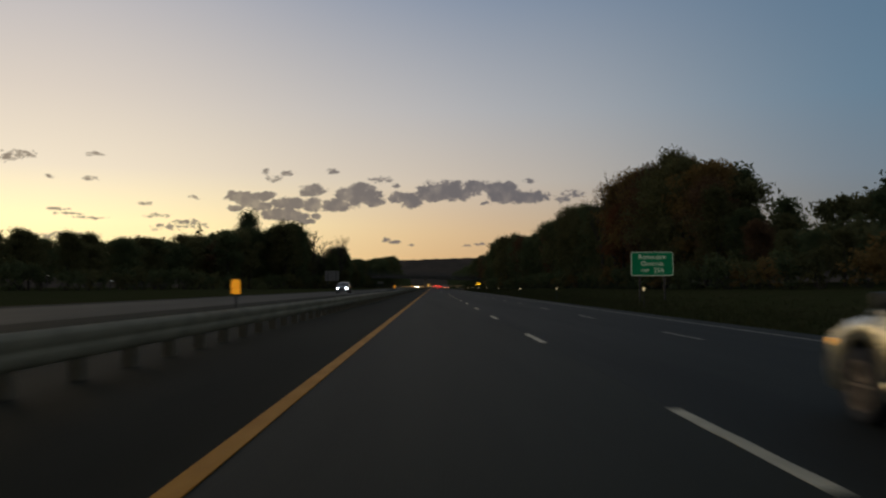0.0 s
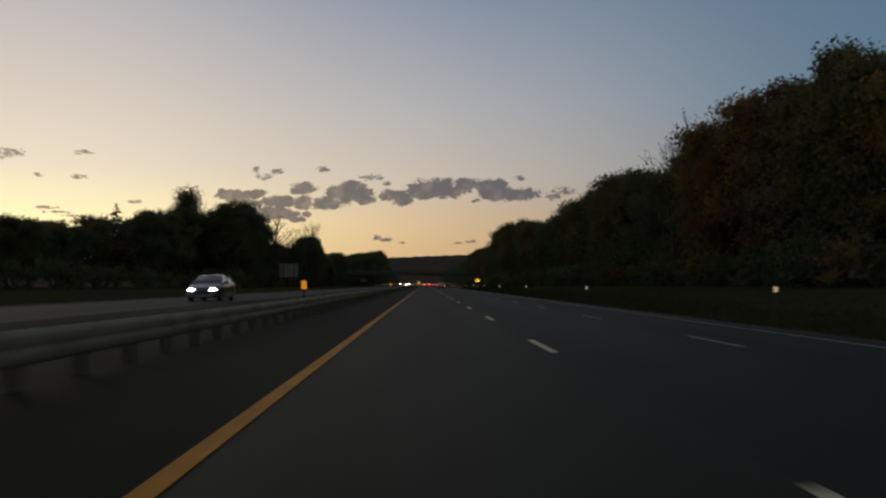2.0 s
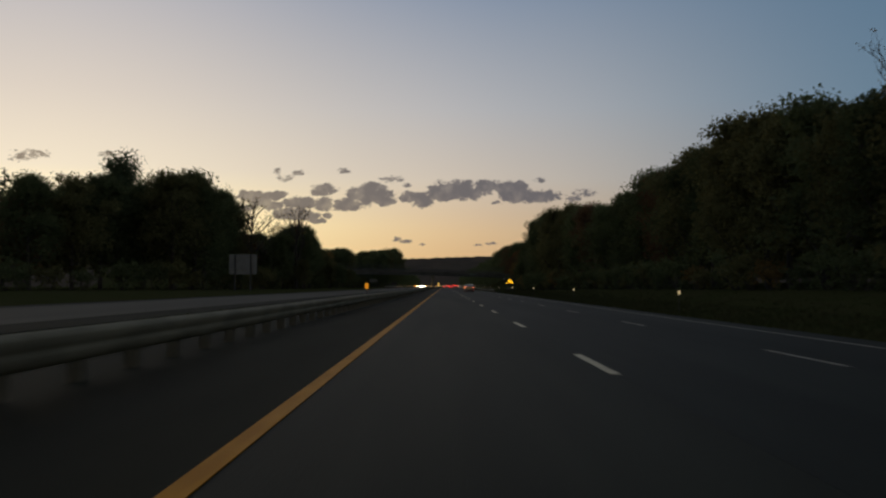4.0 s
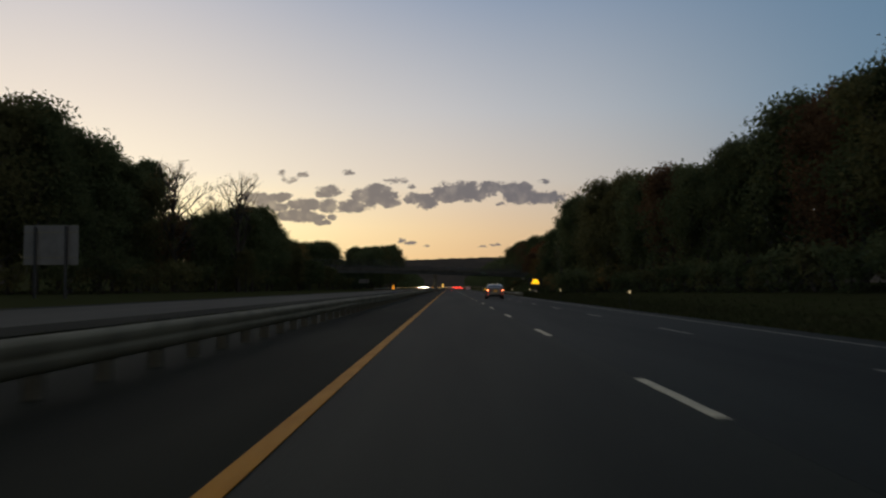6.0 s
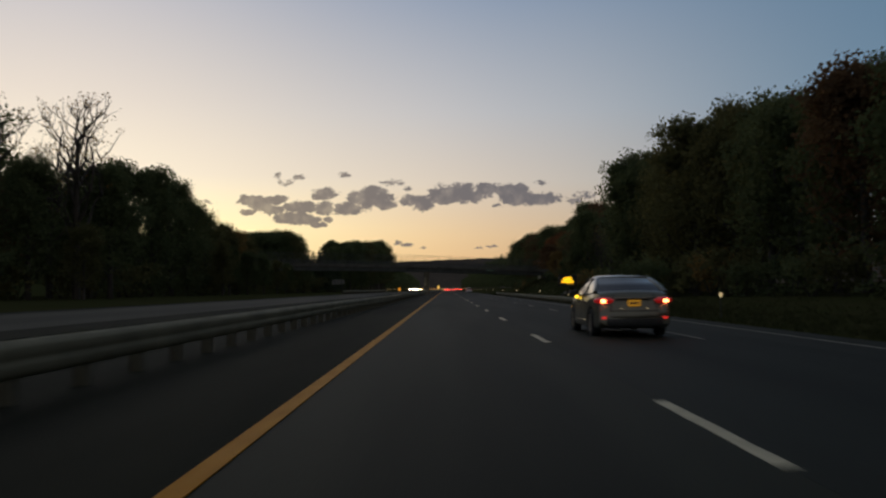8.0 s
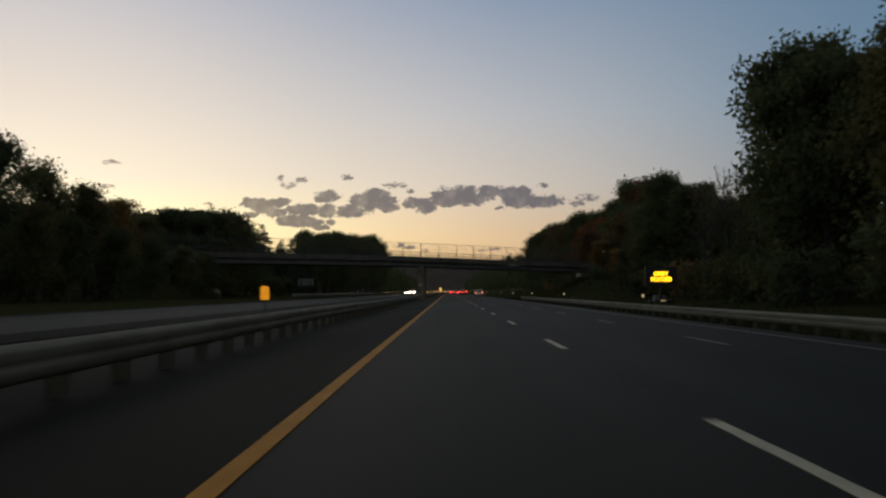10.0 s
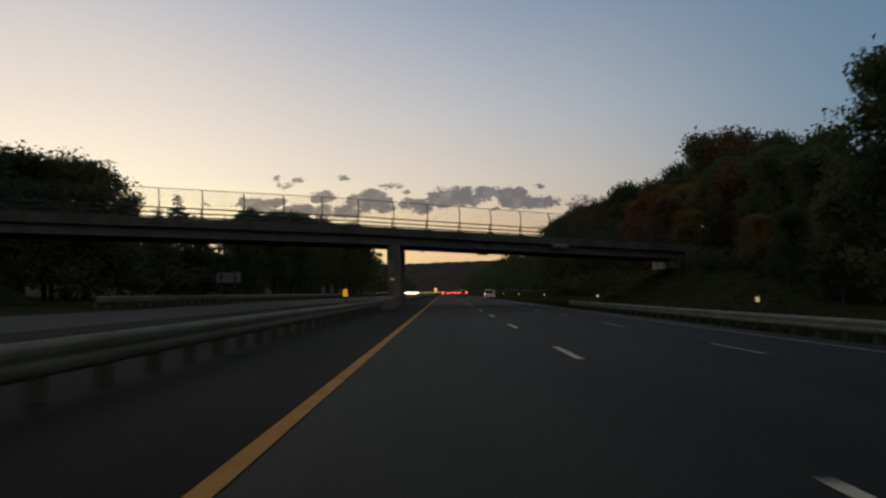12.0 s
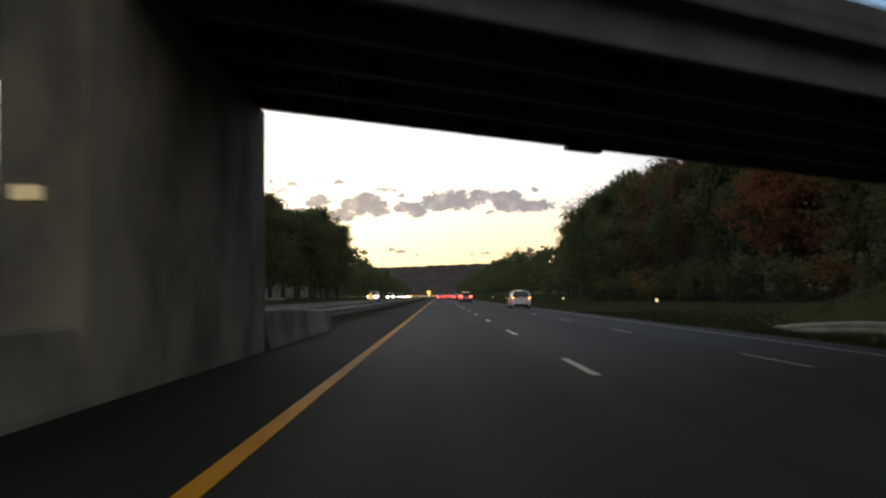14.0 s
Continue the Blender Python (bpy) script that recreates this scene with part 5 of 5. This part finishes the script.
        part("mirror", mirror.mesh("mirror", "trim", True), base, "black door mirror")
        if indicator and side < 0:
            part("indicator", Build().box((mp.x + 0.03, mp.y - 0.075, mp.z - 0.14), (mp.x + 0.11, mp.y - 0.02, mp.z - 0.06), 0.015).mesh("indicator", "indicator_on", True), base, "lit amber turn lamp")
        for q in (0.335, 0.55):
            hp = Vector((side * half(q) * 0.985, (q - 0.5) * L, 0.80 if shape != "suv" else 0.88))
            part("door_handle", Build().box((hp.x - 0.03, hp.y - 0.10, hp.z - 0.016), (hp.x + 0.03, hp.y + 0.10, hp.z + 0.016), 0.012).mesh("door_handle", "trim", True), base)
        for q in (0.29, 0.475, 0.665):
            yy = (q - 0.5) * L
            part("door_gap", Build().loft([[(side * half(q) * s, yy - 0.006, zz), (side * half(q) * s, yy + 0.006, zz), (side * half(q) * (s - 0.03), yy + 0.006, zz), (side * half(q) * (s - 0.03), yy - 0.006, zz)]
                                           for s, zz in ((0.992, 0.32), (1.003, 0.52), (0.997, 0.68), (0.975, 0.84), (0.945, 0.93))]).mesh("door_gap", "trim"), base)
        part("sill", Build().loft([[(side * (half(q) + 0.006), (q - 0.5) * L, 0.30), (side * (half(q) + 0.012), (q - 0.5) * L, 0.34), (side * half(q) * 0.99, (q - 0.5) * L, 0.40), (side * half(q) * 0.9, (q - 0.5) * L, 0.3)] for q in np.linspace(0.305, 0.70, 8)]).mesh("sill", paint, True), base)
        # lamps
        e = half(0.985)
        yf, yr = (0.975 - 0.5) * L, -0.5 * L
        bm = bmesh.new()
        bmesh.ops.create_uvsphere(bm, u_segments=16, v_segments=10, radius=1.0)
        head = Build()
        head.take(bm, pose(side * (e - 0.19), yf - 0.06, smooth_line(0.955, g["top"]) - 0.085, 0, 0, -side * 24) @ Matrix.Diagonal((0.21, 0.17, 0.085, 1)))
        part("headlamp", head.mesh("headlamp", front, True), base, "lit headlamp" if front != "lens" else "clear headlamp")
        side_mark = Build().box((side * e - 0.05, yf - 0.26, smooth_line(0.93, g["top"]) - 0.17), (side * e + 0.028, yf - 0.12, smooth_line(0.93, g["top"]) - 0.10), 0.02)
        part("side_marker", side_mark.mesh("side_marker", "amber_lens", True), base, "glowing amber side marker")
        er = half(0.012)
        tz = smooth_line(0.03, g["top"]) - 0.14 if shape != "suv" else 1.02
        bm = bmesh.new()
        bmesh.ops.create_uvsphere(bm, u_segments=16, v_segments=10, radius=1.0)
        shellb = Build()
        shellb.take(bm, pose(side * (er - 0.13), yr + 0.10, tz, 0, 0, side * 28) @ Matrix.Diagonal((0.24, 0.13, 0.085, 1)))
        part("tail_lamp", shellb.mesh("tail_lamp", ("tail_on" if rear == "tail_on" else "tail_glow") if lamps else "tail_off", True), base, "red tail lamp lens")
        if lamps:
            part("brake_lamp", Build().box((side * (er - 0.11) - 0.06, yr - 0.05, tz - 0.05), (side * (er - 0.11) + 0.06, yr + 0.03, tz + 0.035), 0.03).mesh("brake_lamp", rear, True), base, "lit red lamp")
        part("bumper_reflector", Build().box((side * (er - 0.12) - 0.05, yr - 0.012, 0.435), (side * (er - 0.12) + 0.05, yr + 0.04, 0.49), 0.012).mesh("bumper_reflector", "tail_dim" if plate else "tail_off", True), base, "red bumper reflector")
    part("bumper", Build().box((-0.66, -0.5 * L - 0.012, 0.26), (0.66, -0.5 * L + 0.2, 0.45), 0.04).mesh("rear_valance", "trim", True), base, "black lower rear bumper")
    rear_line = [(0.62, 0.0), (0.72, 0.012), (0.84, 0.045), (0.94, 0.085), (1.0, 0.125)]
    for side in (-1, 1):
        part("boot_seam", Build().tube([Vector((side * (0.56 - 0.10 * i / 4), -0.5 * L + dy - 0.002, zz)) for i, (zz, dy) in enumerate(rear_line)], [0.009] * 5, 5).mesh("boot_seam", "trim", True), base)
    part("boot_seam", Build().tube([Vector((-0.56 + 0.28 * i, -0.5 * L - 0.002, 0.62)) for i in range(5)], [0.009] * 5, 5).mesh("boot_seam", "trim", True), base)
    ledge = [[(x_, -0.5 * L + 0.10 * (abs(x_) / 0.8) ** 3 + dy, zz) for dy, zz in ((-0.005, 0.46), (-0.038, 0.48), (-0.042, 0.55), (-0.015, 0.60), (0.1, 0.60), (0.1, 0.46))] for x_ in np.linspace(-0.78, 0.78, 15)]
    part("bumper_ledge", Build().loft(ledge).mesh("bumper_ledge", paint, True), base)
    if plate:
        for x_ in (-0.3, 0.3):
            part("plate_lamp", Build().box((x_ - 0.02, -0.5 * L - 0.02, 0.665), (x_ + 0.02, -0.5 * L + 0.03, 0.685), 0.005).mesh("plate_lamp", "white_reflector"), base, "small white plate lamp")
    part("grille", Build().box((-0.42, 0.5 * L - 0.10, 0.40), (0.42, 0.5 * L + 0.008, 0.54), 0.03).mesh("grille", "trim", True), base, "black front grille")
    pz = 0.80 if shape != "suv" else 0.86
    pl = part("number_plate", Build().box((-0.145, -0.5 * L - 0.014, pz - 0.07), (0.145, -0.5 * L + 0.14, pz + 0.07), 0.006).mesh("number_plate", "plate" if plate else "sign_white"), base, "number plate")
    for k in range(3):
        part("plate_bar", Build().box((-0.11 + 0.078 * k, -0.5 * L - 0.018, pz - 0.03), (-0.05 + 0.078 * k, -0.5 * L - 0.012, pz + 0.03)).mesh("plate_bar", "plate_bar"), pl)
    part("trim_strip", Build().box((-0.42, -0.5 * L + 0.0, pz + 0.10), (0.42, -0.5 * L + 0.12, pz + 0.125), 0.008).mesh("trim_strip", "rim", True), base, "bright strip over the plate")
    for a in AXLES:
        for side in (-1, 1):
            hub = part("wheel", TYRE, base, "black tyre on an alloy rim", pose(side * (W / 2 - 0.115), (a - 0.5) * L, 0.322, 0, 0, 0 if side > 0 else 180))
            part("rim", RIM, hub, "dusty alloy rim")
    part("underbody", Build().box((-W / 2 + 0.3, -0.46 * L, 0.20), (W / 2 - 0.3, 0.46 * L, 0.5), 0.05).mesh("underbody", "trim"), base)
    return base


car("hatch", "silver_paint", "champagne silver hatchback in the middle lane", 4.43, 5.54, lamps=False, plate=False)
car("sedan", "grey_paint", "warm grey sedan with lit brake lamps and a yellow plate", 4.46, 276.8, rear="brake_on", indicator=True)
car("suv", "white_paint_car", "white sport utility car with lit tail lamps", 7.6, 523, rear="brake_on", plate=False)
car("sedan", "dark_paint", "dark sedan coming the other way with lit headlamps", -11.95, 111.4, 180, front="head_on", z=0.29, lamps=False, plate=False)
car("suv", "dark_paint", "dark car far ahead with lit tail lamps", 4.3, 577, plate=False)
car("sedan", "dark_paint", "dark sedan far ahead with lit tail lamps", 0.5, 690, plate=False)
car("sedan", "grey_paint", "grey sedan far ahead with lit brake lamps", 0.4, 742, rear="brake_on", plate=False)
car("suv", "dark_paint", "dark car far ahead with lit tail lamps", 4.1, 805, plate=False)
car("hatch", "grey_paint", "grey hatchback far ahead with lit tail lamps", 7.7, 770, plate=False)
for x, y, k in ((4.2, 640, "sedan"), (7.9, 700, "suv"), (0.4, 860, "suv"), (4.2, 905, "sedan"), (7.7, 940, "hatch"), (0.3, 985, "sedan"), (4.0, 1045, "suv")):
    car(k, "dark_paint", "dark car far ahead with lit tail lamps", x, y, plate=False)
for x, y, k, paint, lamp in ((-12.05, 599, "suv", "white_paint_car", "head_warm"), (-15.7, 640, "suv", "grey_paint", "head_warm"), (-12.05, 654, "suv", "dark_paint", "head_warm"), (-12.0, 712, "sedan", "dark_paint", "head_warm"),
                             (-15.6, 772, "sedan", "grey_paint", "head_warm"), (-15.6, 860, "sedan", "dark_paint", "head_warm")):
    car(k, paint, "car far off coming the other way with lit headlamps", x, y, 180, front=lamp, z=0.30, lamps=False, plate=False)


def yard_lamp(x, y, z, lit="lamp_white"):
    base = tagged(new("lamp_post"), "small white lamp on a thin pole among the trees", "lamp")
    base.matrix_basis = pose(x, y, land(x, y))
    part("pole", Build().tube([Vector((0, 0, -0.3)), Vector((0, 0, z)), Vector((0.2, 0, z + 0.12))], [0.06, 0.05, 0.04], 8).mesh("pole", "dark_steel", True), base)
    part("lamp", Build().box((0.1, -0.08, z), (0.3, 0.08, z + 0.08), 0.02).mesh("lamp", lit, True), base, "lit white lamp head")


yard_lamp(-45.5, 320, 2.1)
yard_lamp(-58, 150, 1.7)
yard_lamp(-61, 132, 2.4, "lamp_dim")
yard_lamp(29.4, 475.5, 5.5, "lamp_dim")


# ---- grass tufts on the verges ----
def tufts(name, spots, label):
    rngs = np.random.RandomState(len(spots))
    v, f = [], []
    for x, y, z in spots:
        for k in range(4):
            a = rngs.uniform(0, 6.28)
            h = rngs.uniform(0.10, 0.28)
            w_ = rngs.uniform(0.02, 0.05)
            n = len(v)
            ox, oy = x + rngs.uniform(-0.15, 0.15), y + rngs.uniform(-0.2, 0.2)
            v += [(ox - w_ * math.cos(a), oy - w_ * math.sin(a), z - 0.02), (ox + w_ * math.cos(a), oy + w_ * math.sin(a), z - 0.02),
                  (ox + rngs.uniform(-0.1, 0.1), oy + rngs.uniform(-0.1, 0.1), z + h)]
            f.append((n, n + 1, n + 2))
    tagged(part(name, mesh_of(name, v, f, "blade")), label, "grass", kind="stuff")


rng = random.Random(3)
spots = []
for _ in range(26000):
    x = 12.3 + abs(rng.gauss(0, 7))
    spots.append((x, rng.uniform(5, 520), across(LAND_CUT, x)))
for _ in range(11000):
    x = rng.uniform(-8.3, -6.9)
    spots.append((x, rng.uniform(5, 470), across(LAND_CUT, x)))
tufts("grass", spots, "short dim grass on the verge and in the median")


def on_sheet(rows, x, y):
    """Height of a bank at a place, from its rows."""
    a = max(i for i in range(len(rows)) if rows[i][0] <= y or i == 0)
    b = min(a + 1, len(rows) - 1)
    t = 0 if a == b else (y - rows[a][0]) / (rows[b][0] - rows[a][0])
    return across(rows[a][1], x) * (1 - t) + across(rows[b][1], x) * t


# rank weeds and brush on the bank by the bridge
rng = random.Random(8)
weeds, sizes = [], []
for _ in range(420):
    y = rng.uniform(442, 508)
    x = rng.uniform(15.5, 36)
    z = on_sheet(RIGHT_BANK, x, y)
    if z > -0.4 and not (x > 24.4 and 472 < y < 482):
        weeds.append((x, y, z + 0.12))
        sizes.append(rng.uniform(0.35, 0.85))
tagged(part("weeds", leaf_cloud("weeds", weeds, sizes, [60] * len(weeds), 0.2, "leaf_olive", rng, 0.7)), "rank weeds and low brush on the bank", "weeds", kind="stuff")
